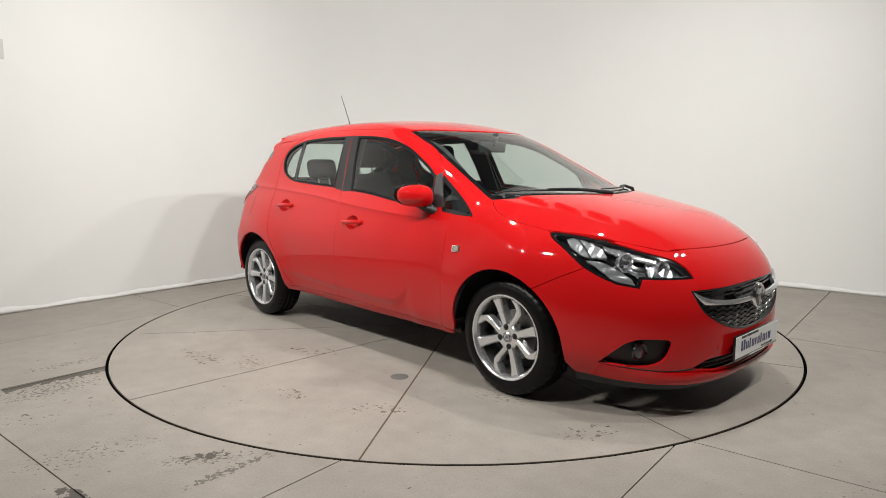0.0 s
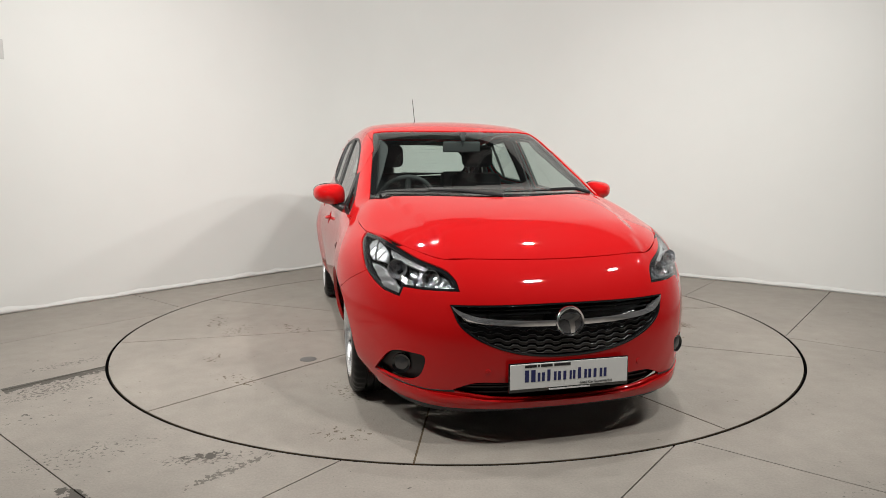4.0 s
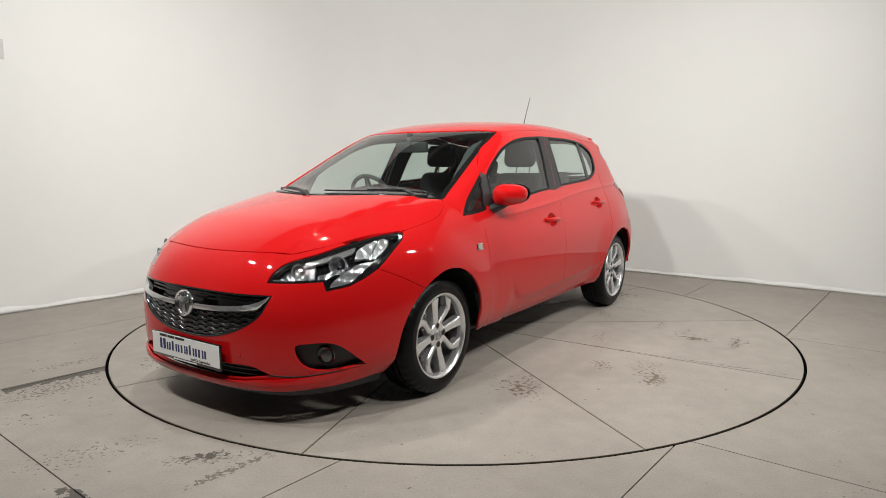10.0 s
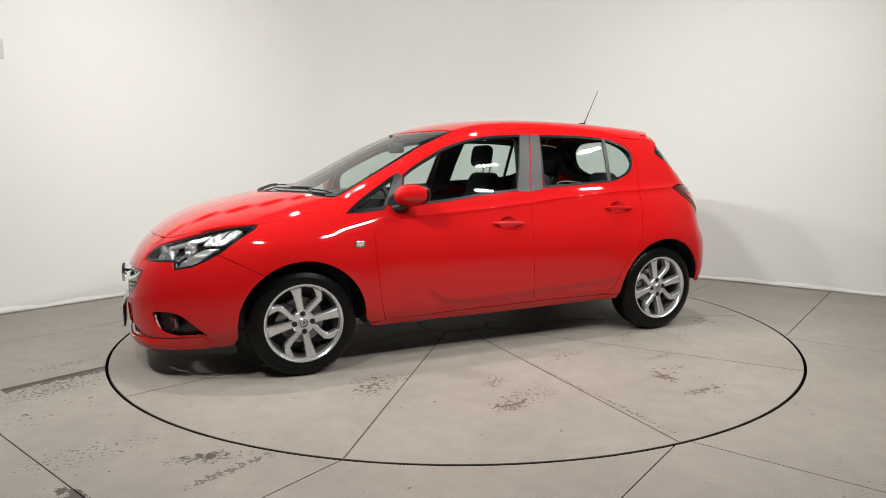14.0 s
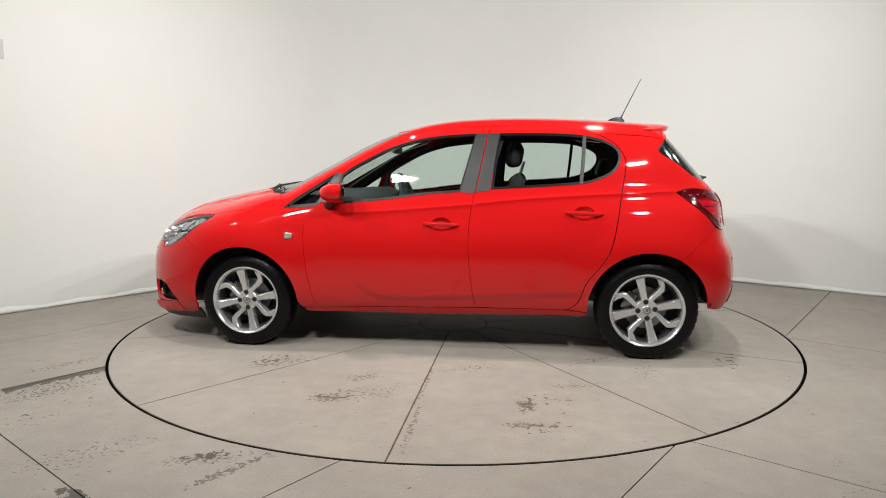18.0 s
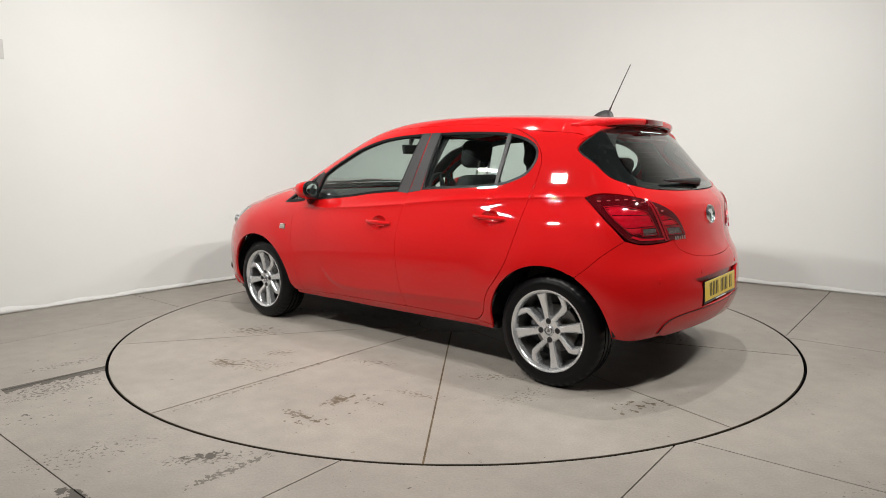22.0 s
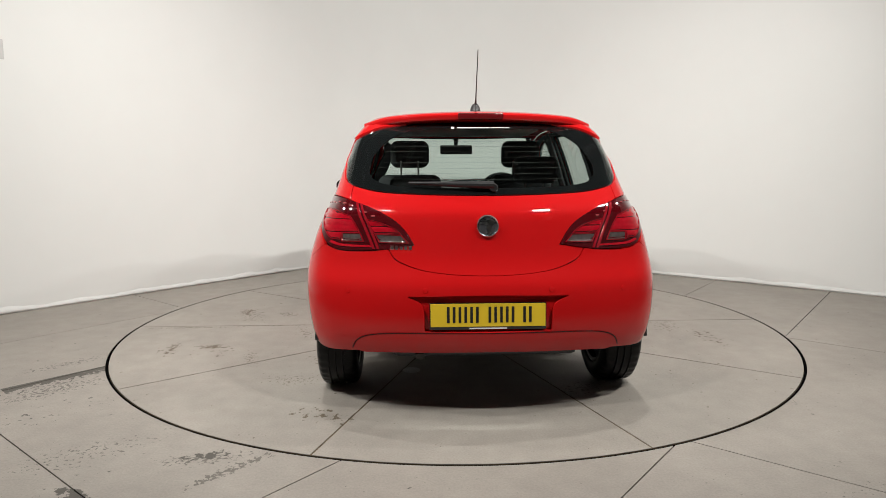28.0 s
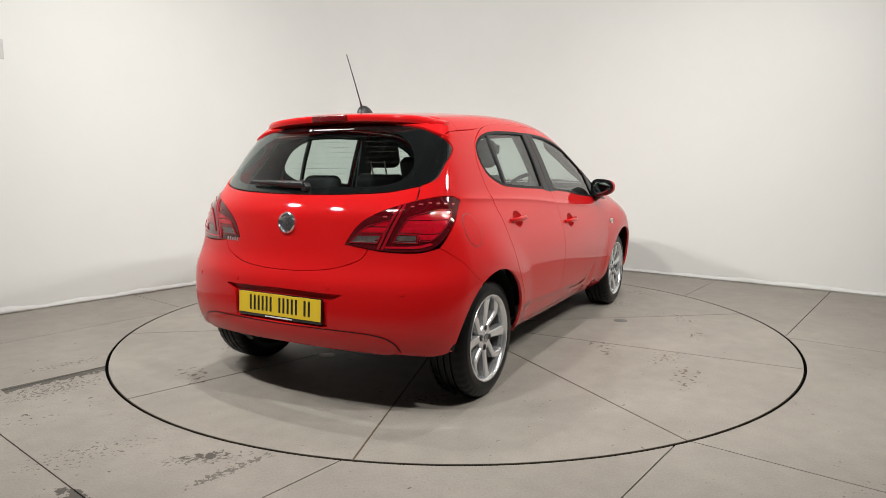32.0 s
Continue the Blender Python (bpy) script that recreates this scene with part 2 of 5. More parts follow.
def rim_edges(f):
    seen = {}
    for t in f:
        for i in range(3):
            a, b = int(t[i]), int(t[(i + 1) % 3])
            if (b, a) in seen:
                del seen[(b, a)]
            else:
                seen[(a, b)] = 1
    return list(seen)


def panel(name, outline, proj, mat, parent, holes=(), step=.03, gap=.0013, depth=.016, off=0.0, sides=1, label="", shape=None, lines=()):
    """A sheet that lies on the car's skin inside an outline, with its edges turned in. sides 2 makes its mirror image too."""
    outer = inset(np.asarray(outline, float), gap)
    holes = [inset(np.asarray(h, float), -gap) for h in holes]
    q, f = triangles(outer, holes, step, lines)
    p = shoot(*proj.rays(q))
    n = normals_at(p)
    p = p + n * off
    if shape is not None:
        p = shape(p, n)
        old, n = n, np.zeros_like(n)
        for i in range(3):
            np.add.at(n, f[:, i], np.cross(p[f[:, 1]] - p[f[:, 0]], p[f[:, 2]] - p[f[:, 0]]))
        n *= np.sign(np.sum(n * old, 1))[:, None]
        n /= np.maximum(np.linalg.norm(n, axis=1), 1e-12)[:, None]
    a, b, c = p[f[:, 0]], p[f[:, 1]], p[f[:, 2]]
    flip = np.sum(np.cross(b - a, c - a) * n[f[:, 0]]) < 0
    if flip:
        f = f[:, ::-1]
    ed = rim_edges(f)
    k = len(p)
    ids = sorted({i for e in ed for i in e})
    at = {i: k + j for j, i in enumerate(ids)}
    m = len(ids)
    verts = np.concatenate([p, p[ids], p[ids] - n[ids] * depth]) if depth else p
    faces = [tuple(t) for t in f]
    nn = n
    if depth:
        en = np.zeros((m, 3))
        for i, j in ed:
            d = p[j] - p[i]
            s = np.cross(d, n[i])
            s /= max(np.linalg.norm(s), 1e-9)
            en[at[i] - k] += s
            en[at[j] - k] += s
            faces.append((at[j], at[i], at[i] + m, at[j] + m))
        en /= np.maximum(np.linalg.norm(en, axis=1), 1e-9)[:, None]
        soft = en * .75 + n[ids] * .65
        soft /= np.linalg.norm(soft, axis=1)[:, None]
        nn = np.concatenate([n, soft, en])
    obs = []
    for s in ((1,) if sides == 1 else (1, -1)):
        v, w, g = verts.copy(), nn.copy(), faces
        if s < 0:
            v[:, 1] *= -1
            w[:, 1] *= -1
            g = [t[::-1] for t in faces]
        ob = mesh_object(name, v, g, mat, w)
        ob.parent = parent if not isinstance(parent, (list, tuple)) else parent[len(obs)]
        if ob.parent == car:
            ob.location = OFFSET
        obs.append(tagged(ob, label))
    return obs if sides == 2 else obs[0]


def on_side(pts):
    """Places on the skin from (x, z) as seen square from the side."""
    return shoot(*SIDE.rays(np.asarray(pts, float)))


def on_round(proj, pts):
    return shoot(*proj.rays(np.asarray(pts, float)))


# ---- the car ----
OFFSET = (.003, -.053, 0)
car = new("car")
tagged(car, "bright red five-door hatchback parked on the turntable", "car")


def arch(ax, a0, a1, r=.352, n=18):
    return [(ax + r * math.cos(radians(a0 + (a1 - a0) * i / n)), WHEEL_Z + r * math.sin(radians(a0 + (a1 - a0) * i / n))) for i in range(n + 1)]


def corner(p):
    return [p, p]


# lines in the side view, (x, z)
DOOR_FRONT = [(.817, .918), (.846, .80), (.843, .655), (.826, .478), (.80, .334), (.778, .272)]
PILLAR_B = [(-.229, .290), (-.207, .446), (-.189, .657), (-.192, .797), (-.205, .918), (-.25, 1.15), (-.299, 1.404)]
FRONT_DOOR_TOP = [(-.024, 1.396), (.155, 1.375), (.334, 1.331), (.498, 1.262), (.60, 1.195), (.672, 1.128)]
REAR_DOOR_TOP = [(-.553, 1.406), (-.727, 1.396), (-.90, 1.368)]
REAR_DOOR_BACK = [(-1.005, 1.325), (-1.073, 1.277), (-1.117, 1.204), (-1.120, 1.138), (-1.093, .987), (-1.068, .834), (-1.026, .662), (-.962, .558), (-.896, .47), (-.848, .346), (-.80, .302), (-.75, .290)]
QUARTER_GLASS = [*corner((.985, .903)), (.90, .965), (.818, 1.018), *corner((.690, 1.097)), (.705, 1.03), *corner((.772, .920)), (.88, .908)]
FRONT_GLASS = [*corner((.628, 1.105)), (.56, 1.152), (.467, 1.203), (.324, 1.272), (.147, 1.323), (-.028, 1.347), *corner((-.224, 1.357)), (-.18, 1.18), *corner((-.133, 1.004)), (.10, .985), (.328, .956), *corner((.665, .926)), (.65, 1.02)]
REAR_GLASS = [*corner((-.358, 1.358)), (-.549, 1.358), (-.72, 1.353), (-.875, 1.340), (-1.005, 1.306), (-1.080, 1.255), (-1.090, 1.19), (-1.048, 1.12), (-.965, 1.078), (-.863, 1.052), *corner((-.323, 1.019)), (-.34, 1.2)]
# where the bonnet meets the wing
HOOD_SIDE = [(1.468, .737, .849), (1.38, .75, .862), (1.27, .758, .883), (1.17, .755, .915), (1.09, .735, .965), (1.045, .70, 1.0)]
HOOD_SIDE = shoot(*SLANT.rays(SLANT.flat(np.array(HOOD_SIDE))))
CREASES = ((CREASE, (-.05, -.025, -.012, -.005, 0, .005, .012, .025, .05)), (lambda x: SCALLOP(np.clip(x, -1, .56)), (-.055, -.04, -.025, -.01, 0, .01)))

door_line = [*corner(PILLAR_B[-1]), *FRONT_DOOR_TOP, (.71, 1.05), (.775, .935), *DOOR_FRONT[:-1], *corner(DOOR_FRONT[-1]), (.318, .278), *corner(PILLAR_B[0]), *PILLAR_B[1:-1]]
front_hole, rear_hole = path(FRONT_GLASS), path(REAR_GLASS)


def ellipse(x, z, a, b, n=28):
    return np.array([(x + a * math.cos(2 * math.pi * i / n), z + b * math.sin(2 * math.pi * i / n)) for i in range(n)])


HANDLES = [(-.021, .803), (-.876, .873)]
front_cup, rear_cup = (ellipse(x, z + .002, .063, .043) for x, z in HANDLES)
front_doors = panel("front_door", path(door_line), SIDE, RED, car, [front_hole, front_cup], sides=2, lines=CREASES)
rear_line = [*corner(PILLAR_B[-1]), *PILLAR_B[-2:0:-1], *corner(PILLAR_B[0]), (-.5, .290), *REAR_DOOR_BACK[::-1], *REAR_DOOR_TOP[::-1]]
rear_doors = panel("rear_door", path(rear_line), SIDE, RED, car, [rear_hole, rear_cup], sides=2, lines=CREASES)
panel("window_glass", front_hole, SIDE, GLASS, front_doors, step=.06, depth=0, off=-.007, sides=2, label="greenish side window glass")
panel("window_glass", rear_hole, SIDE, GLASS, rear_doors, step=.06, depth=0, off=-.007, sides=2, label="greenish side window glass")
panel("window_seal", inset(front_hole, -.004), SIDE, RUBBER, front_doors, [inset(front_hole, .013)], step=.03, off=.001, sides=2, label="black rubber window seal")
panel("window_seal", inset(rear_hole, -.004), SIDE, RUBBER, rear_doors, [inset(rear_hole, .013)], step=.03, off=.001, sides=2, label="black rubber window seal")
panel("pillar_cover", path([*corner((-.218, 1.362)), *corner((-.2885, 1.362)), (-.254, 1.17), *corner((-.2185, .993)), *corner((-.128, .998)), (-.175, 1.18)]), SIDE, BLACK, front_doors, off=.002, sides=2, label="black plastic pillar cover")
panel("pillar_cover", path([*corner((-.366, 1.362)), *corner((-.2935, 1.362)), (-.259, 1.17), *corner((-.2235, .997)), *corner((-.315, 1.010)), (-.34, 1.2)]), SIDE, BLACK, rear_doors, off=.002, sides=2, label="black plastic pillar cover")
panel("window_bar", path([*corner((-.868, 1.342)), *corner((-.893, 1.340)), (-.885, 1.2), *corner((-.871, 1.05)), *corner((-.848, 1.05)), (-.86, 1.2)]), SIDE, BLACK, rear_doors, off=.002, sides=2, label="black window divider")

# front wing
WING_SEAM = on_round(FRONT, path([tuple(FRONT.flat(on_side(arch(AXLE, 54, 50)[:1]))[0]), (.832, .649), (.762, .685), (.7285, .701)], .02, False))
wing_line = [on_side([*corner((.805, .912)), *DOOR_FRONT[1:-1], *corner((.780, .262)), *corner((.872, .258)), *arch(AXLE, 187, 54)[1:-1], *corner(arch(AXLE, 187, 54)[-1])]),
             WING_SEAM[1:-1], on_round(FRONT, [*corner((.7285, .701)), (.757, .730), (.803, .779), (.853, .823), *corner((.868, .852))]),
             HOOD_SIDE[1:], HOOD_SIDE[-1:], on_side(corner((.995, .897)))]
wings = panel("front_wing", path(SLANT.flat(np.concatenate(wing_line))), SLANT, RED, car, sides=2)
quarter_hole = path(QUARTER_GLASS)
panel("quarter_glass", quarter_hole, SIDE, GLASS, wings, step=.06, depth=0, off=-.006, sides=2, label="small triangular window glass")
panel("window_seal", inset(quarter_hole, -.008), SIDE, RUBBER, wings, [inset(quarter_hole, .014)], off=.001, sides=2, label="black rubber window seal")

# sills
panel("sill", path([*corner((.775, .272)), *corner((.866, .258)), *corner((.860, .240)), (.80, .235), (0, .233), *corner((-.896, .252)), *corner((-.90, .277)), (-.85, .2835), (-.75, .2865), (-.229, .287), (.318, .275)]), SIDE, RED, car, sides=2)

# bonnet, windscreen, roof
hood_half = [(2.0, 0), (1.996, .13), (1.984, .25), (1.960, .37), (1.920, .474), (1.838, .558), (1.753, .617), (1.61, .682)]
edge = TOP.flat(HOOD_SIDE)
hood_half += [tuple(v) for v in edge]
glass_foot = [(1.318, 0), (1.300, .15), (1.252, .30), (1.178, .45), (1.08, .60), (1.005, .672)]
hood_left = [*hood_half[:-1], *corner(hood_half[-1]), *[(x + .045, y) for x, y in glass_foot[::-1]][1:]]
hood_line = path(hood_left[:-1] + [hood_left[-1]] + [(x, -y) for x, y in hood_left[::-1] if y > 0])
hood = panel("bonnet", hood_line, TOP, RED, car)
glass_side = [(.80, .638), (.62, .608), (.45, .581), (.225, .548)]
glass_head = [(.27, .44), (.34, .30), (.385, .15), (.398, 0)]
screen_half = [*glass_foot[:-1], *corner(glass_foot[-1]), *glass_side[:-1], *corner(glass_side[-1]), *glass_head]
screen_line = path([*screen_half, *[(x, -y) for x, y in screen_half[::-1] if y > 0]])
screen = panel("windscreen", screen_line, TOP, GLASS, car, depth=0, off=-.004, step=.06, label="clear windscreen")
panel("screen_border", screen_line, TOP, GLOSS, screen, [inset(screen_line, .035)], depth=.004, off=-.006, step=.03, label="black printed border of the windscreen").location = (0, 0, 0)
rail = TOP.flat(on_side([*FRONT_DOOR_TOP[::-1][4:], PILLAR_B[-1], *REAR_DOOR_TOP, (-1.0, 1.356), (-1.10, 1.348), (-1.20, 1.341)]))
roof_back = [(-1.205, .50), (-1.215, .35), (-1.222, .2), (-1.225, 0)]
roof_half = [*glass_head[::-1], *corner(glass_side[-1]), *corner(tuple(rail[0])), *[tuple(v) for v in rail[1:-1]], *corner(tuple(rail[-1])), *roof_back]
roof = panel("roof", path([*roof_half, *[(x, -y) for x, y in roof_half[::-1] if y > 0]]), TOP, RED, car)
# windscreen pillar, from the bonnet's corner up to the roof
low = np.concatenate([HOOD_SIDE[-1:], on_side([(.995, .899), (.985, .903), (.90, .967), (.818, 1.022), (.690, 1.102), (.66, 1.14), (.60, 1.195), (.498, 1.262), (.334, 1.331), (.25, 1.354)])])
high = on_round(TOP, [*glass_side[::-1], glass_foot[-1]])
pil = SLANT.flat(np.array([*low, *[on_round(TOP, [tuple(rail[0])])[0]] * 2, *high[:1], *high, *high[-1:], *low[:1]]))
panel("screen_pillar", path(pil), SLANT, RED, car, sides=2)

# rear quarter
rear_edge = SIDE.flat(on_round(REAR, [(.632, .797), (.674, .86), (.710, .92), (.757, 1.000), (.714, 1.021), (.64, 1.022), (.560, 1.009), (.577, 1.072), (.646, 1.104), (.704, 1.174), (.756, 1.224), (.768, 1.256), (.704, 1.311)]))
re_ = [tuple(v) for v in rear_edge]
SEAM = path([(-1.4305, .612), (-1.492, .662), (-1.553, .722), re_[0]], .02, False)
quarter_line = [*corner((-.905, 1.371)), (-1.005, 1.328), (-1.075, 1.279), (-1.120, 1.204), (-1.123, 1.138), (-1.096, .987), (-1.071, .834), (-1.029, .662), (-.966, .558), (-.899, .47), (-.852, .348), (-.803, .3005),
                *corner((-.755, .2885)), *corner((-.85, .2868)), *corner((-.905, .28)), *arch(-AXLE, 3, 118)[1:-1], *corner(tuple(SEAM[0])), *[tuple(v) for v in SEAM[1:-1]], *corner(re_[0]), *re_[1:3], *corner(re_[3]), re_[4], re_[5], *corner(re_[6]), *corner(re_[7]), *re_[8:11], *re_[11:12], *corner(re_[12]),
                *corner((-1.285, 1.330)), (-1.20, 1.338), (-1.10, 1.345), (-1.0, 1.356)]
quarters = panel("rear_quarter", path(quarter_line), SIDE, RED, car, sides=2, lines=CREASES)

# bumpers
HEADLIGHT = [*corner((.340, .656)), (.356, .698), (.395, .735), (.503, .773), (.60, .808), (.70, .835), (.789, .848), (.860, .850), (.848, .824), (.80, .780), (.742, .715), (.685, .672), *corner((.62, .636)), *corner((.544, .620)), *corner((.533, .660)), (.44, .656)]
GRILLE = [(.366, .604), (.327, .513), (.243, .444), (.138, .402), (0, .388)]
FOG = [(.446, .384), (.49, .393), (.547, .391), (.591, .368), *corner((.672, .272)), (.556, .262), (.489, .278), (.457, .315)]
INTAKE = [(0, .288), (.20, .287), (.29, .286), *corner((.36, .252)), (.23, .222), (0, .212)]
lamp_hole, fog_hole = path(HEADLIGHT), path(FOG)
grille_hole = path([(0, .605), (.19, .604), *corner((.366, .604)), *GRILLE[1:], *[(-a, b) for a, b in GRILLE[-2:0:-1]], *corner((-.366, .604)), (-.19, .604)])
intake_hole = path([*INTAKE, *[(-a, b) for a, b in INTAKE[::-1] if a > 0]])
front_arch = FRONT.flat(on_side([*arch(AXLE, 54, -9), (1.63, .20)]))
mirror_of = lambda q: q * np.array([-1, 1])
top_front = FRONT.flat(on_round(TOP, [(x + .002, y) for x, y in hood_half[:7]]))
f_half = [*[tuple(v) for v in top_front], (.60, .812), (.70, .839), (.789, .852), *corner((.866, .854)), (.851, .824), (.80, .779), *corner((.7285, .701)), *[tuple(v) for v in FRONT.flat(WING_SEAM[::-1])[1:-1]], *corner(tuple(front_arch[0])), *[tuple(v) for v in front_arch[1:-1]], *corner(tuple(front_arch[-1])), (.62, .192), (.50, .184), (.309, .176), (.112, .172), (0, .171)]
front_line = path([*f_half, *[(-a, b) for a, b in f_half[::-1] if a > 1e-6]])
bumper = panel("front_bumper", front_line, FRONT, RED, car, [grille_hole, intake_hole, lamp_hole, mirror_of(lamp_hole), fog_hole, mirror_of(fog_hole)], step=.025)

TAIL_LAMP = [*corner((.752, .998)), (.713, 1.017), (.64, 1.018), (.581, 1.010), (.526, .996), (.439, .966), (.36, .92), (.315, .87), *corner((.283, .808)), (.36, .790), (.455, .780), (.56, .780), (.615, .80), (.668, .86), (.705, .92)]
tail_hole = path(TAIL_LAMP)
BACK_GLASS = [(0, 1.385), (.281, 1.382), (.46, 1.374), (.60, 1.352), (.70, 1.308), (.764, 1.255), (.752, 1.225), (.701, 1.175), (.643, 1.105), (.573, 1.072), (.447, 1.046), (.249, 1.034), (0, 1.030)]
back_line = path([*BACK_GLASS, *[(-a, b) for a, b in BACK_GLASS[::-1] if a > 0]])
back_glass = panel("rear_window", back_line, REAR, GLASS, car, depth=0, off=-.003, step=.05, label="tinted rear window")
inner_half = [(0, 1.352), (.32, 1.348), (.45, 1.334), (.525, 1.29), (.555, 1.225), (.545, 1.15), (.49, 1.098), (.40, 1.076), (.25, 1.068), (0, 1.064)]
back_inner = path([*inner_half, *[(-a, b) for a, b in inner_half[-2:0:-1]]])
panel("window_border", inset(back_line, .002), REAR, GLOSS, back_glass, [back_inner], depth=.003, off=-.006, label="black printed border of the rear window").location = (0, 0, 0)
WIRE = material("heater_wire", (.04, .035, .03), .7)
for k in range(9):
    z = 1.105 + .026 * k
    a = .51 if 0 < k < 7 else .45
    wire = panel("heater_wire", path([*corner((a, z + .0004)), (0, z - .0036), *corner((-a, z + .0004)), *corner((-a, z - .0004)), (0, z - .0044), *corner((a, z - .0004))]), REAR, WIRE, back_glass, off=-.004, depth=0, gap=0, step=.05)
    wire.location = (0, 0, 0)
GATE = [(0, 1.026), (.249, 1.030), (.447, 1.042), *corner((.5745, 1.069)), *corner((.5565, 1.007)), (.439, .963), (.36, .917), (.315, .868), *corner((.280, .806)), *corner((.376, .788)), (.342, .739), (.219, .692), (0, .675)]
gate = panel("tailgate", path([*GATE, *[(-a, b) for a, b in GATE[::-1] if a > 0]]), REAR, RED, car)
seam_end = len(SEAM) - 1
rear_arch = np.concatenate([[(.632, .797)], REAR.flat(on_side([*[tuple(v) for v in SEAM[-2::-1]], *arch(-AXLE, 118, 177)[1:]]))])
plate_hole = path([*corner((.285, .582)), (0, .590), *corner((-.285, .582)), (-.234, .545), *corner((-.225, .427)), (0, .424), *corner((.225, .427)), (.234, .545)])
r_half = [(0, .6745), (.219, .6915), (.342, .7375), *corner((.3775, .7872)), (.455, .776), (.56, .776), *corner(tuple(rear_arch[0])), *[tuple(v) for v in rear_arch[1:seam_end]], *corner(tuple(rear_arch[seam_end])), *[tuple(v) for v in rear_arch[seam_end + 1:-1]], *corner(tuple(rear_arch[-1])), (.62, .306), (.534, .311), (.45, .317), (.327, .325), (.23, .330), (0, .332)]
panel("rear_bumper", path([*r_half, *[(-a, b) for a, b in r_half[::-1] if a > 0]]), REAR, RED, car, [plate_hole], step=.025)
panel("bumper_lip", path([(0, .421), (.212, .420), (.349, .415), (.427, .402), (.470, .376), *corner((.497, .330)), *corner((.45, .314)), (.327, .322), (0, .329), (-.327, .322), *corner((-.45, .314)), *corner((-.497, .330)), (-.470, .376), (-.427, .402), (-.349, .415), (-.212, .420)]), REAR, RED, car, off=.005, depth=.012, gap=0)
# thin black strip stands in for the shade in the crease above the lip
lip = [(-.495, .334), (-.470, .377), (-.427, .403), (-.349, .416), (-.212, .421), (0, .422), (.212, .421), (.349, .416), (.427, .403), (.470, .377), (.495, .334)]
panel("lip_crease_shade", path([*corner(lip[0]), *lip[1:-1], *corner(lip[-1]), *corner((.4915, .333)), *[(a * .994, b - .0024) for a, b in lip[-2:0:-1]], *corner((-.4915, .333))]), REAR, RUBBER, car, off=.0058, depth=.004, gap=0, step=.02, label="dark line for the shade in the crease above the lip")
panel("plate_recess", inset(plate_hole, -.012), REAR, RED, car, off=-.022, depth=0, label="red recess round the plate")
# tailgate top and the spoiler lip over the rear window
rail_end = TOP.flat(on_side([(-1.20, 1.341), (-1.285, 1.330)]))
top_end = TOP.flat(on_round(REAR, [(.704, 1.314), (.60, 1.356), (.46, 1.378), (.281, 1.387), (0, 1.390)]))
cap_half = [*roof_back[::-1], *corner(tuple(rail_end[0])), *corner(tuple(rail_end[1])), *[tuple(v) for v in top_end]]
panel("tailgate_top", path([*cap_half, *[(x, -y) for x, y in cap_half[::-1] if y > 1e-6]]), TOP, RED, car)
ys = np.linspace(-.585, .585, 31)
vs, fs = [], []
prof = [(0, .001), (.4, .004), (.8, .005), (.96, .001), (1.0, -.006), (1.0, -.016), (.95, -.030), (.86, -.037), (.5, -.042), (0, -.055)]
for y in ys:
    grow = max(0, 1 - (abs(y) / .60) ** 7)
    x0 = -1.315 + .22 * y * y
    x1 = x0 - .03 - (-.03 - (-1.458 + .24 * y * y) + x0) * grow
    for s, dz in prof:
        x = x0 + s * (x1 - x0)
        z = top_height(np.array([max(x, -1.37)]), np.array([abs(y)]))[0] - .14 * max(0, -1.37 - x)
        z -= .012 * ramp(.45, .60, abs(y))
        vs.append((x, y, z + dz * (.7 + .3 * grow) - .012 * (1 - grow)))
k = len(prof)
for i in range(len(ys) - 1):
    fs += [(i * k + j, i * k + (j + 1) % k, (i + 1) * k + (j + 1) % k, (i + 1) * k + j) for j in range(k)]
bm = bmesh.new()
bv = [bm.verts.new(v) for v in vs]
for f in fs:
    bm.faces.new([bv[i] for i in f])
bm.faces.new(bv[:k]), bm.faces.new(bv[-k:])
spoiler = part("spoiler", bm, RED, car, "red roof spoiler")
spoiler.location = OFFSET
panel("spoiler_cheek", path([*corner((.47, 1.402)), (.60, 1.386), (.68, 1.349), *corner((.745, 1.297)), (.69, 1.318), (.62, 1.347), (.56, 1.358), *corner((.47, 1.365))]), REAR, RED, car, off=.006, depth=.022, gap=0, sides=2, step=.02)


# ---- car: details outside ----
def at_car(ob, loc=(0, 0, 0)):
    ob.location = Vector(OFFSET) + Vector(loc)
    return ob


def frame_at(p, n, up=(0, 0, 1)):
    """A pose at p whose z points along n and whose y points up."""
    z = Vector(n).normalized()
    x = Vector(up).cross(z).normalized()
    y = z.cross(x)
    m = Matrix((x, y, z)).transposed().to_4x4()
    m.translation = Vector(p)
    return m


def skin(proj, u, v):
    p = on_round(proj, [(u, v)])
    return Vector(p[0]), Vector(normals_at(p)[0])


# door handles in their cups
def cup_shape(c, a, b):
    def f(p, n):
        d = np.clip(((p[:, 0] - c[0]) / a) ** 2 + ((p[:, 2] - c[1]) / b) ** 2, 0, 1)
        return p - n * (.034 * (1 - d ** 2))[:, None]
    return f


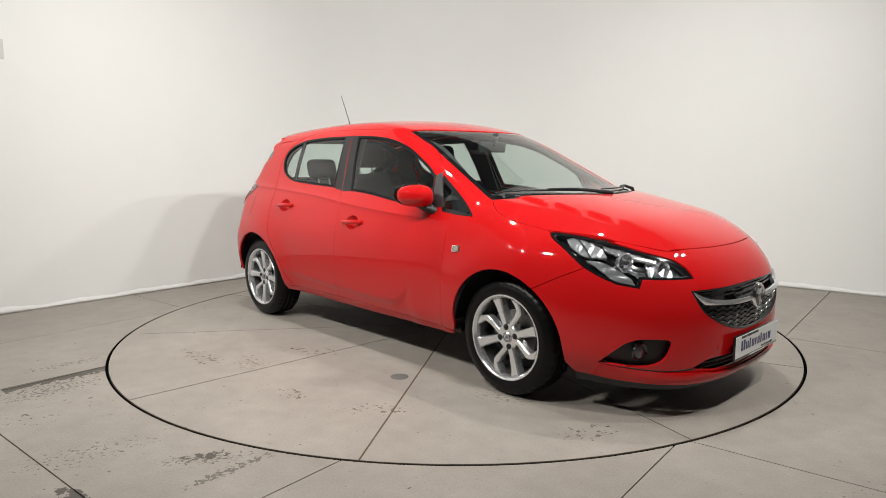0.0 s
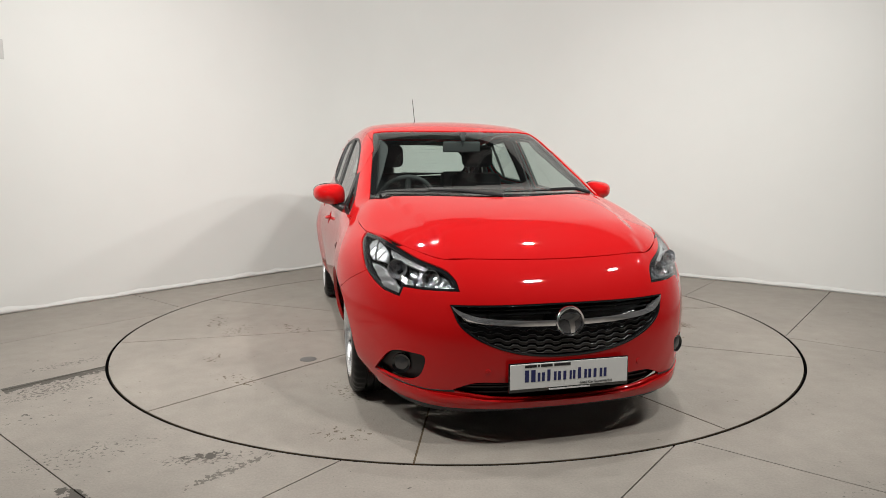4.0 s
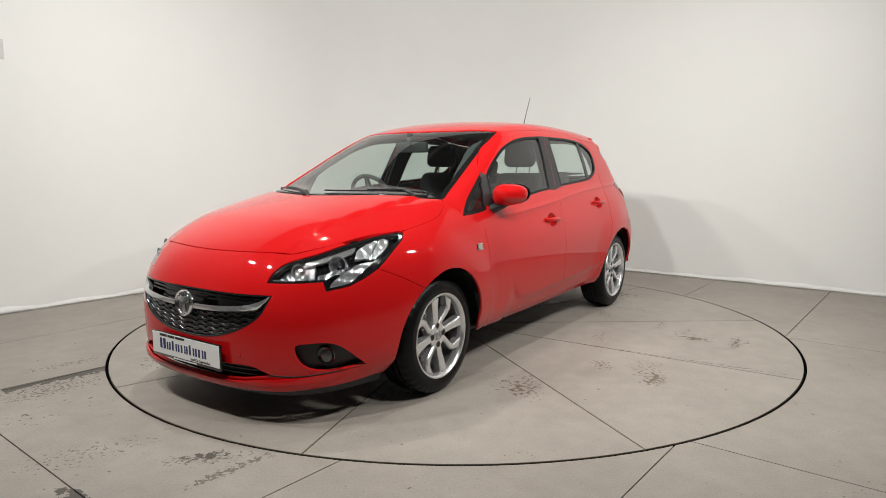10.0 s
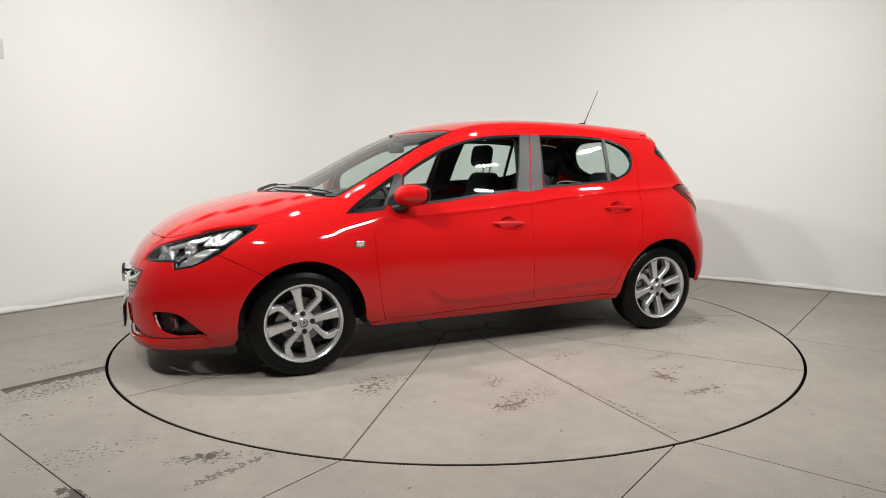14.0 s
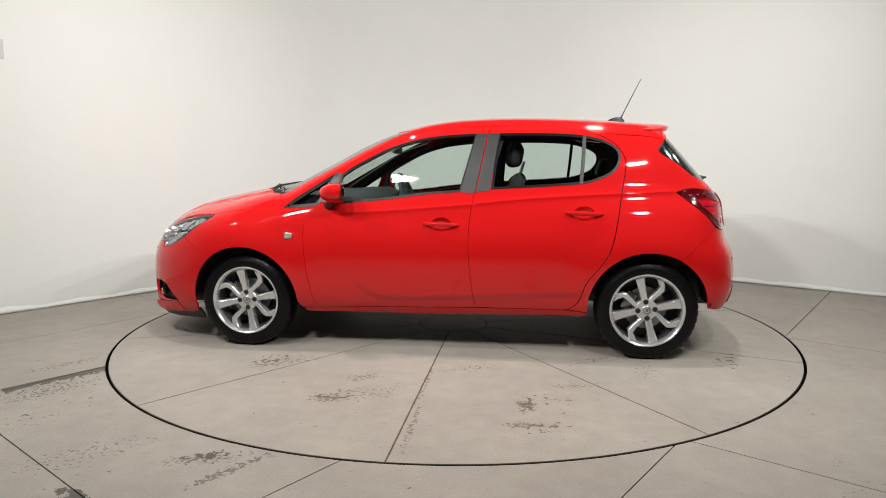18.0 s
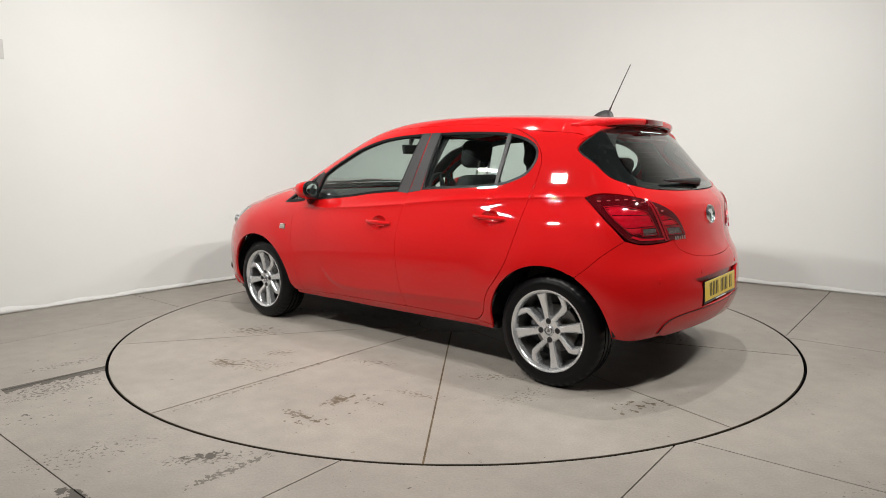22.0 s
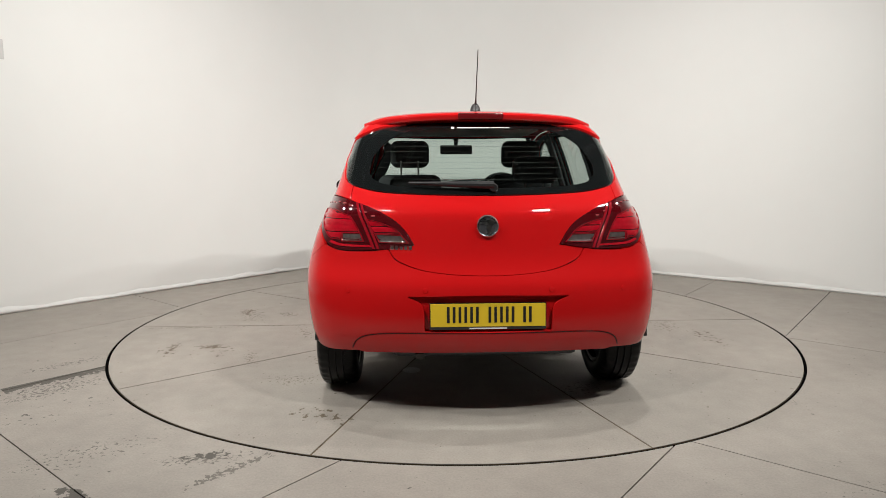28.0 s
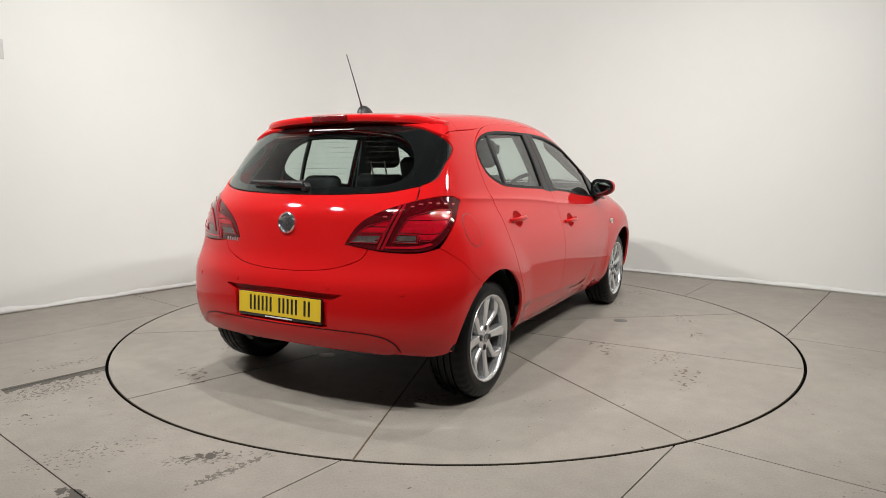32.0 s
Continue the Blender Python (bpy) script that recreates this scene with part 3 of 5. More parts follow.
for (hx, hz), cup, doors in ((HANDLES[0], front_cup, front_doors), (HANDLES[1], rear_cup, rear_doors)):
    panel("handle_cup", cup, SIDE, RED, doors, step=.012, gap=-.002, depth=0, sides=2, shape=cup_shape((hx, hz + .002), .063, .043))
    p, n = skin(SIDE, hx, hz)
    for side, door in zip((1, -1), doors):
        bm = bmesh.new()
        pts, rad = [], []
        for i in range(13):
            s = i / 12 * 2 - 1
            pts.append((hx + .106 * s, p.y + .026 - .026 * abs(s) ** 4, hz + .006 + .004 * s))
            rad.append(.0135 - .005 * s * s)
        tube(bm, pts, rad, 12)
        for v in bm.verts:
            v.co.y = p.y + (v.co.y - p.y) * .95
            v.co.y *= side
        part("handle", bm, RED, door, "red door handle")

# mirror sail and mirrors
panel("mirror_sail", path([*corner((.632, 1.108)), *corner((.668, 1.126)), (.708, 1.05), *corner((.772, .936)), *corner((.668, .930)), (.655, 1.02)]), SIDE, BLACK, front_doors, off=.002, sides=2, label="black plastic mirror mount")
for side, door in zip((1, -1), front_doors):
    bm = bmesh.new()
    bmesh.ops.create_uvsphere(bm, u_segments=32, v_segments=20, radius=1)
    for v in bm.verts:
        x, y, z = v.co
        sx = .105 if x > 0 else .075
        y2 = y * .092
        r = (abs(y) ** 2.8 + abs(z) ** 2.8) ** (1 / 2.8) / max(math.hypot(y, z), 1e-6)
        y, z = y / max(r, .8), z / max(r, .8)
        y2 = y * .092
        zz = z * (.062 - .012 * y)
        v.co = Vector((max(.625 + x * sx - .02 * y, .585 - .03 * y), side * (.868 + y2), 1.000 + zz + .006 * y - .004))
    mir = part("mirror_cap", bm, RED, door, "red wing mirror housing")
    bm = bmesh.new()
    bmesh.ops.create_uvsphere(bm, u_segments=28, v_segments=12, radius=1)
    for v in bm.verts:
        x, y, z = v.co
        r = (abs(y) ** 2.8 + abs(z) ** 2.8) ** (1 / 2.8) / max(math.hypot(y, z), 1e-6)
        y, z = y / max(r, .8), z / max(r, .8)
        v.co = Vector((.589 - .030 * y + .008 * math.copysign(abs(x) ** .35, x), side * (.868 + y * .0925), .998 + z * (.0625 - .012 * y) + .006 * y))
    part("mirror_back", bm, GLOSS, mir, "black mirror frame")
    bm = bmesh.new()
    bmesh.ops.create_uvsphere(bm, u_segments=28, v_segments=12, radius=1)
    for v in bm.verts:
        x, y, z = v.co
        v.co = Vector((.579 - .030 * y + .003 * math.copysign(abs(x) ** .35, x), side * (.868 + y * .074), .998 + z * (.043 - .011 * y) + .006 * y))
    part("mirror_glass", bm, CHROME, mir, "mirror glass")
    bm = bmesh.new()
    tube(bm, [(.70, side * .758, .905), (.69, side * .785, .912), (.66, side * .82, .935), (.645, side * .85, .955)], [.040, .036, .030, .026], 12)
    for v in bm.verts:
        v.co.z = .93 + (v.co.z - .93) * .75
    part("mirror_arm", bm, BLACK, mir, "black mirror arm")

# small badge on each wing: a pale plate in a frame
for side, wing in zip((1, -1), wings):
    p, n = skin(SIDE, .942, .728)
    p.y, n.y = p.y * side, n.y * side
    bm = bmesh.new()
    box(bm, (-.030, -.019, -.004), (.030, .019, .005), .004, 2, frame_at(p, n))
    bd = part("wing_badge", bm, CHROME, wing, "small pale chrome wing badge")
    bm = bmesh.new()
    box(bm, (-.024, -.013, .004), (.024, .013, .0065), .002, 1, frame_at(p, n))
    part("badge_plate", bm, material("badge_face", (.42, .38, .32), .2, .5, .6, .5, 150, .5), bd, "pale plate of the badge")

# black strip below the windscreen
cowl_half = [(x + .044, y) for x, y in glass_foot[::-1]]
cowl_line = path([*[(x, y) for x, y in cowl_half], *[(x, -y) for x, y in cowl_half[::-1] if y > 0], *corner((glass_foot[-1][0] - .02, -glass_foot[-1][1])), *[(x - .02, -y) for x, y in glass_foot[::-1]][1:-1], *[(x - .02, y) for x, y in glass_foot][:-1], *corner((glass_foot[-1][0] - .02, glass_foot[-1][1]))])
panel("cowl", cowl_line, TOP, BLACK, car, off=-.012, depth=.02, label="black scuttle panel below the windscreen")

# wipers
WIPE = spline((0, 1.318), (.15, 1.300), (.30, 1.252), (.45, 1.178), (.60, 1.08), (.675, 1.018))
for y0, y1, pivot in ((.62, .02, .56), (-.10, -.62, -.02)):
    ys = np.linspace(y0, y1, 14)
    q = on_round(TOP, [(WIPE(abs(y)) - .03 - .05 * abs(y - y0), y) for y in ys])
    n = normals_at(q)
    bm = bmesh.new()
    tube(bm, [tuple(a) for a in q + n * .006], [.0045] * 14, 8)
    blade = at_car(part("wiper", bm, BLACK, car, "black windscreen wiper"))
    bm = bmesh.new()
    px = on_round(TOP, [(WIPE(abs(pivot)) + .035, pivot)])[0]
    tube(bm, [px + (0, 0, -.01), px + (0, 0, .006), *[tuple(a) for a in (q + n * .014)[3:8]]], [.012, .011, .008, .007, .006, .005, .004], 8)
    part("wiper_arm", bm, BLACK, blade, "black wiper arm")

# rear wiper
us = np.linspace(-.035, .335, 12)
q = on_round(REAR, [(u, 1.062 + .03 * (u > 0) * u) for u in us])
n = normals_at(q)
bm = bmesh.new()
tube(bm, [tuple(a) for a in q + n * .018], list(np.linspace(.020, .006, 12)), 10)
rw = at_car(part("rear_wiper", bm, BLACK, car, "black rear wiper"))
bm = bmesh.new()
lathe(bm, [(.001, 0), (.020, 0), (.020, .03), (.016, .036), (.001, .036)], 20, Matrix.Translation(q[0]) @ pose(0, 0, 0, 0, 0, 90) @ pose(0, -.01, 0))
part("wiper_pivot", bm, BLACK, rw, "black wiper pivot")

# aerial
bm = bmesh.new()
bmesh.ops.create_uvsphere(bm, u_segments=20, v_segments=10, radius=1)
for v in bm.verts:
    x, y, z = v.co
    v.co = Vector((-1.135 + x * .068, y * (.026 - .010 * x), 1.450 + max(z, 0) * (.042 - .014 * x)))
aerial = at_car(part("aerial_base", bm, BLACK, car, "black aerial base on the roof"))
bm = bmesh.new()
tube(bm, [(-1.172, 0, 1.480), (-1.190, 0, 1.520), (-1.240, 0, 1.625), (-1.300, 0, 1.748)], [.007, .0036, .0029, .0024], 8)
part("aerial_mast", bm, BLACK, aerial, "thin black aerial mast")

# brake light in the spoiler
bm = bmesh.new()
box(bm, (-1.466, -.113, 1.388), (-1.43, .113, 1.420), .008)
at_car(part("brake_light", bm, material("dark_brake_lens", (.10, .004, .006), .1, 0, 1.0, .3, 120, .3), car, "dark red high brake light"))

# lower front: apron, intakes, fog lamps, grille
apron = [(.76, .205), (.745, .135), (.5, .135), (.3, .142), (0, .148)]
panel("apron", path([(0, .185), (.3, .19), (.5, .198), *corner(apron[0]), *corner(apron[1]), *apron[2:], *[(-a, b) for a, b in apron[-2:1:-1]], *corner((-.745, .135)), *corner((-.76, .205)), (-.5, .198), (-.3, .19)]), FRONT, BLACK, car, off=-.02, label="black plastic front apron")
panel("lower_intake", inset(intake_hole, -.02), FRONT, BLACK, car, off=-.04, depth=0, label="black lower air intake")
for k, z in enumerate((.238, .262)):
    panel("intake_slat", path([*corner((.31, z + .004)), (0, z + .004), *corner((-.31, z + .004)), *corner((-.31, z - .004)), (0, z - .004), *corner((.31, z - .004))]), FRONT, BLACK, car, off=-.02, depth=.012)
# black strip from the intake towards the fog lamps, painting the crease's shade
panel("bumper_crease_shade", path([*corner((.355, .254)), (.45, .2475), (.56, .2565), *corner((.668, .271)), (.56, .2515), (.45, .2420), *corner((.350, .246))]), FRONT, BLACK, car, off=.0012, depth=.004, sides=2, gap=0, step=.02, label="black line for the shaded crease above the bumper lip")
LIP = [(0, .206), (.23, .214), (.34, .234), (.45, .2405), (.56, .250), *corner((.66, .264)), *corner((.68, .203)), (.62, .194), (.50, .186), (.309, .178), (.112, .174), (0, .173)]
panel("front_lip", path([*LIP, *[(-a, b) for a, b in LIP[::-1] if a > 0]]), FRONT, RED, car, off=.004, depth=.012, gap=0, step=.015, label="red lip along the foot of the bumper",
      shape=lambda p, n: p + n * (.015 * ramp(.80, .50, np.abs(p[:, 1])) * np.sin(np.clip((p[:, 2] - .165) / .085, 0, 1) * math.pi))[:, None])
fogs = panel("fog_surround", inset(fog_hole, -.012), FRONT, BLACK, car, off=-.035, depth=0, sides=2, label="black fog lamp recess")
p, n = skin(FRONT, .535, .332)
for side, fog in zip((1, -1), fogs):
    q, w = p.copy(), Vector((.93, .36, 0))
    q.y *= side
    w.y *= side
    q -= w * .030
    bm = bmesh.new()
    lathe(bm, [(.001, .0), (.036, 0), (.042, .010), (.040, .018), (.034, .014), (.001, .004)], 28, frame_at(q, w) @ pose(0, 0, 0, 90))
    lamp = part("fog_lamp", bm, GLOSS, fog, "round fog lamp in black ring")
    bm = bmesh.new()
    lathe(bm, [(.001, .016), (.02, .015), (.034, .011), (.034, .008), (.001, .008)], 28, frame_at(q, w) @ pose(0, 0, 0, 90))
    part("fog_lens", bm, material("fog_lens", (.05, .052, .055), .1, .2, 1.0), lamp, "grey fog lamp lens")

grille = panel("grille", inset(grille_hole, -.015), FRONT, GLOSS, car, off=-.055, depth=0, label="gloss black grille")
grille_mask = inset(grille_hole, .004)


def strip(top, low, n=60, a=.40):
    """A band between two lines z(arc), kept inside the grille's outline."""
    us = np.linspace(-a, a, n)
    keep = [u for u in us if inside(grille_mask, np.array([(u, (top(u) + low(u)) / 2)]))[0]]
    return np.array([(u, top(u)) for u in keep] + [(u, low(u)) for u in keep[::-1]])


def wave(u):
    s = (abs(u) / .052) % 1
    return .0045 * (1 if s < .38 else 1 - (s - .38) / .12 * 2 if s < .5 else -1 if s < .88 else -1 + (s - .88) / .12 * 2)


GREY = material("satin_grey", (.20, .205, .21), .24, .85)
WING = material("bright_bar_chrome", (.80, .81, .83), .10, .90, .5)
for z0 in (.496, .473, .450, .427, .405):
    bow = lambda u, z0=z0: z0 + .30 * u * u + wave(u)
    panel("grille_slat", strip(lambda u: bow(u) + .0015, lambda u: bow(u) - .0105, 120), FRONT, GLOSS, grille, off=-.014, depth=.03, gap=0, step=.05)
    panel("slat_edge", strip(lambda u: bow(u) + .0036, lambda u: bow(u) + .0012, 120), FRONT, GREY, grille, off=-.011, depth=.012, gap=0, step=.05, label="satin silver edge")
for z0 in (.587, .570):
    panel("grille_bar", strip(lambda u: z0 + .0035, lambda u: z0 - .0035), FRONT, GLOSS, grille, off=-.025, depth=.02, gap=0, step=.05)
bar = [*corner((.362, .600)), (.328, .577), (.27, .556), (.15, .543), *corner((.045, .539)), *corner((.045, .517)), (.15, .521), (.25, .532), (.315, .551), (.345, .574)]
panel("grille_chrome", path(bar), FRONT, WING, (grille, grille), off=.006, depth=.03, gap=0, sides=2, step=.012, label="chrome wing bar",
      shape=lambda p, n: p + n * (.010 * np.sin(np.clip((p[:, 2] - .512) / .05, 0, 1) * math.pi))[:, None])
trim = inset(grille_hole, .0055)
panel("grille_trim", grille_hole, FRONT, GLOSS, grille, [trim], off=.0015, depth=.03, gap=0, label="gloss black grille surround")
for o in grille.children:
    o.location = (0, 0, 0)


BEZEL = material("dark_chrome", (.22, .22, .235), .20, .85, 0, .4, 26, .3)


def emblem(parent, m, r):
    """A plain round chrome emblem, facing along z of m."""
    bm = bmesh.new()
    lathe(bm, [(r * .80, .004), (r * .84, .012), (r * .93, .016), (r, .011), (r * 1.02, 0), (r * .8, 0)], 40, m @ pose(0, 0, 0, 90))
    ring_ = part("emblem", bm, CHROME, parent, "round chrome emblem")
    bm = bmesh.new()
    lathe(bm, [(.0005, .009), (r * .5, .008), (r * .82, .005), (r * .82, 0), (.0005, 0)], 40, m @ pose(0, 0, 0, 90))
    part("emblem_disc", bm, BEZEL, ring_, "dark chrome emblem disc")
    bm = bmesh.new()
    prism(bm, [(-.02 * r, -.80 * r), (.30 * r, -.74 * r), (.34 * r, -.30 * r), (.22 * r, .02 * r), (.52 * r, .14 * r), (.70 * r, .36 * r), (.42 * r, .62 * r), (.06 * r, .48 * r), (-.22 * r, .62 * r), (-.66 * r, .42 * r), (-.74 * r, .16 * r), (-.40 * r, .22 * r), (-.12 * r, .08 * r), (-.04 * r, -.3 * r)], .004, .012, m, .002)
    part("emblem_figure", bm, CHROME, ring_, "plain chrome emblem shape")
    return ring_


at_car(emblem(car, frame_at((2.160, 0, .535), (1, 0, .05)), .062))
p, n = skin(REAR, 0.0, .893)
at_car(emblem(car, frame_at(p - n * .002, n), .052))

# number plates: writing as plain bars
PLATE_WHITE, PLATE_YELLOW = material("plate_white", (.78, .79, .78), .3, 0, .5), material("plate_yellow", (.75, .52, .03), .3, 0, .5)
INK, BLUE, PALE = material("plate_ink", (.015, .013, .015), .4), material("blue_ink", (.02, .025, .12), .4), material("pale_ink", (.75, .75, .75), .5)


def plate(name, m, face, label, bars):
    bm = bmesh.new()
    box(bm, (-.263, -.062, -.008), (.263, .060, .004), .004)
    board = at_car(part(name, bm, GLOSS, car, label))
    board.matrix_basis = Matrix.Translation(OFFSET) @ m
    bm = bmesh.new()
    box(bm, (-.258, -.048, .003), (.258, .056, .0052), .001, 1)
    part("plate_face", bm, face, board)
    for mat, rows in bars:
        for x0, x1, y0, y1 in rows:
            bm = bmesh.new()
            box(bm, (x0, y0, .0045), (x1, y1, .0062))
            part("plate_bar", bm, mat, board, smooth=False)
    return board


letters, x = [], -.195
for w, h in ((.046, .050), (.031, .037), (.022, .047), (.031, .037), (.021, .037), (.026, .037), (.022, .047), (.031, .037), (.021, .037), (.031, .037)):
    letters.append((x, x + w, -.020, -.020 + h))
    x += w + .0085
caption = bpy.data.curves.new("caption", "FONT")
caption.body, caption.size, caption.align_x, caption.extrude = "Used Car Supermarket", .0155, "RIGHT", .0004
fp = plate("front_plate", frame_at((2.170, 0, .316), (1, 0, 0)), PLATE_WHITE, "white front plate with blue bars in black holder",
           ((INK, [(-.195, -.145, .040, .051), (-.140, -.132, .040, .051), (-.127, -.077, .040, .051), (-.070, .002, .040, .051)]), (PALE, [(-.09, .09, -.0585, -.053)])))
words = tagged(new("plate_caption", caption), "small dark caption")
words.parent, words.location = fp, (.19, -.042, .0062)
caption.materials.append(INK)
for x0, x1, y0, y1 in letters:
    w = x1 - x0
    for a, b in ((0, .36), (.58, .98)) if w > .025 else ((.1, .70),):
        bm = bmesh.new()
        box(bm, (x0 + a * w, y0, .0045), (x0 + b * w, y1, .0062))
        part("plate_bar", bm, BLUE, fp, "blue bar", smooth=False)
reg = [(-.185 + .052 * i + (.03 if i > 2 else 0), -.185 + .052 * i + (.03 if i > 2 else 0) + (.040 if i != 5 else .018), -.030, .042) for i in range(7)]
reg = [(x0 + a, x0 + b, y0, y1) for x0, x1, y0, y1 in reg for a, b in ((0, .012), (.026, .038)) if x0 + b <= x1 + .001]
plate("rear_plate", frame_at((-1.868, .003, .497), (-1, 0, .06)), PLATE_YELLOW, "yellow rear plate with black bars in black holder", ((INK, reg), (PALE, [(-.085, .085, -.0585, -.053)])))

# bars on the tailgate and the rear window in place of names
p, n = skin(REAR, .326, .795)
m = frame_at(p, n)
for i in range(5):
    bm = bmesh.new()
    box(bm, (-.052 + i * .021, -.010, -.002), (-.052 + i * .021 + .015, .010, .003), .001, 1, m)
    part("name_bar", bm, CHROME, gate, "chrome bar")
p, n = skin(REAR, 0, 1.347)
m = frame_at(p + n * .002, n)
for x0, x1, h in ((-.145, -.130, .0065), (-.115, .045, .0032), (.05, .145, .002)):
    bm = bmesh.new()
    box(bm, (x0, -h, -.001), (x1, h, .001), 0, 1, m)
    part("sticker_bar", bm, PALE, back_glass, "pale sticker bar", smooth=False)

# parking sensors, fuel flap
for proj, spots in ((FRONT, ((-.249, .335), (.249, .335))), (REAR, ((.225, .612), (-.225, .612), (.50, .60), (-.50, .60)))):
    for u, z in spots:
        p, n = skin(proj, u, z)
        bm = bmesh.new()
        lathe(bm, [(.0005, .003), (.010, .0025), (.0115, 0), (.0115, -.004), (.0005, -.004)], 20, frame_at(p, n) @ pose(0, 0, 0, 90))
        at_car(part("parking_sensor", bm, RED, car))
flap = panel("fuel_flap", path([(x, z) for x, z in ellipse(-1.420, .862, .066, .074)]), SIDE, RED, quarters, off=.0012, depth=.003, sides=2, gap=0)
bpy.data.objects.remove(flap[0])
rim_ = panel("flap_gap", ellipse(-1.420, .862, .0695, .0775), SIDE, BLACK, quarters, [ellipse(-1.420, .862, .0665, .0745)], off=.0006, depth=.002, gap=0, sides=2, label="dark gap round the fuel flap")
bpy.data.objects.remove(rim_[0])

# headlights
SILVER = material("silvered_plastic", (.55, .56, .58), .16, .9, .3, .9, 42, .3)
PALE_CHROME = material("pale_chrome", (.80, .81, .83), .14, .85, .5, .9, 40, .12)
FROST = material("frosted_light_guide", (.38, .39, .40), .22, .6, .8, .8, 55, .35)
heads = panel("headlight", inset(lamp_hole, -.006), FRONT, GLOSS, car, off=-.048, depth=0, sides=2, label="headlight with black housing and chrome reflectors")
panel("lamp_rim", inset(lamp_hole, .001), FRONT, GLOSS, heads, [inset(lamp_hole, .011)], off=-.006, depth=.042, gap=0, sides=2, label="black lamp rim")
panel("outer_reflector", path([*corner((.640, .752)), (.652, .792), (.70, .820), (.76, .836), *corner((.792, .832)), (.782, .805), (.752, .772), *corner((.722, .752))]), FRONT, FROST, heads, off=-.016, depth=.02, sides=2, step=.012, label="pale outer light guide",
      shape=lambda p, n: p - n * (.004 * np.sin(p[:, 0] * 150))[:, None])
panel("guide_bar", path([*corner((.700, .752)), *corner((.707, .752)), (.722, .79), *corner((.748, .835)), *corner((.741, .835)), (.714, .79)]), FRONT, BEZEL, heads, off=-.011, depth=.01, sides=2, gap=0, step=.012, label="grey bar across the light guide")
panel("day_light", path([*corner((.551, .627)), (.585, .630), (.622, .646), (.668, .690), *corner((.722, .740)), (.672, .735), (.618, .708), *corner((.568, .665))]), FRONT, FROST, heads, off=-.014, depth=.02, sides=2, step=.012, label="pale daytime light strip",
      shape=lambda p, n: p - n * (.003 * np.sin(p[:, 2] * 190))[:, None])
panel("lamp_tray", path([*corner((.365, .668)), (.378, .70), (.402, .722), (.46, .742), *corner((.500, .750)), (.498, .71), *corner((.505, .668)), (.45, .666)]), FRONT, SILVER, heads, off=-.036, depth=.01, sides=2, step=.010, label="silvered lamp tray",
      shape=lambda p, n: p + n * (.007 * np.sin(p[:, 1] * 160) * np.cos(p[:, 2] * 130))[:, None])
panel("lamp_tray", path([*corner((.508, .668)), (.54, .674), (.585, .70), *corner((.625, .722)), (.585, .716), *corner((.515, .694))]), FRONT, SILVER, heads, off=-.030, depth=.01, sides=2, step=.010, label="silvered lamp tray",
      shape=lambda p, n: p + n * (.006 * np.sin(p[:, 1] * 170))[:, None])
panel("chrome_strip", path([*corner((.352, .662)), (.45, .663), *corner((.540, .666)), *corner((.548, .674)), (.45, .670), *corner((.358, .672))]), FRONT, FROST, heads, off=-.012, depth=.03, sides=2, label="pale lower strip")
panel("brow_strip", path([*corner((.455, .742)), (.52, .764), (.60, .792), *corner((.648, .806)), (.632, .782), (.56, .757), *corner((.47, .730))]), FRONT, PALE_CHROME, heads, off=-.016, depth=.02, sides=2, step=.012, label="chrome upper strip")
for u, z, r in ((.428, .697, .034), (.560, .722, .040)):
    p, n = skin(FRONT, u, z)
    for side, head in zip((1, -1), heads):
        q, w = Vector((p.x, p.y * side, p.z)) - Vector((.052, 0, 0)), Vector((.96, .28 * side, .05))
        bm = bmesh.new()
        lathe(bm, [(.012, -.012), (r * .6, -.006), (r * .85, .008), (r, .030), (r * 1.06, .030), (r * .9, -.002), (r * .62, -.016), (.012, -.02)], 28, frame_at(q, w) @ pose(0, 0, 0, 90))
        bowl = part("reflector", bm, PALE_CHROME, head, "round chrome reflector")
        bm = bmesh.new()
        bmesh.ops.create_uvsphere(bm, u_segments=16, v_segments=10, radius=.015)
        bmesh.ops.transform(bm, matrix=frame_at(q, w), verts=bm.verts)
        part("bulb", bm, BEZEL, head, "dark bulb cap")
covers = panel("lamp_cover", lamp_hole, FRONT, CLEAR, heads, off=-.001, depth=0, sides=2, step=.02, label="clear lamp cover")
for o in covers:
    o.visible_shadow = False

# tail lights
DARK_RED = material("dark_red_lens", (.065, .0015, .0035), .06, 0, 1.0, .10, 40, .3)
RIDGE = material("red_lens_ridge", (.30, .006, .014), .06, .2, 1.0)
SMOKE = material("smoked_lens", (.15, .125, .12), .10, .5, 1.0, .9, 60, .6)
tails = panel("tail_light", tail_hole, REAR, DARK_RED, car, off=.003, depth=.03, sides=2, step=.02, label="dark red tail light")
OUTER = path([*corner((.688, .955)), (.64, .960), (.585, .948), *corner((.530, .930)), (.505, .89), *corner((.492, .862)), *corner((.560, .860)), *corner((.566, .828)), (.602, .832), (.642, .872), (.678, .925)])
INNER = path([*corner((.466, .918)), (.41, .902), (.36, .878), *corner((.338, .858)), *corner((.430, .860)), (.448, .885)])
LEFT_SMOKE = path([*corner((.553, .852)), *corner((.488, .854)), *corner((.474, .822)), *corner((.553, .820))])
RIGHT_SMOKE = path([*corner((.424, .850)), *corner((.332, .848)), *corner((.308, .818)), *corner((.408, .818))])
bulge = lambda p, n: p + n * (.0025 * np.sin(p[:, 2] * 210))[:, None]
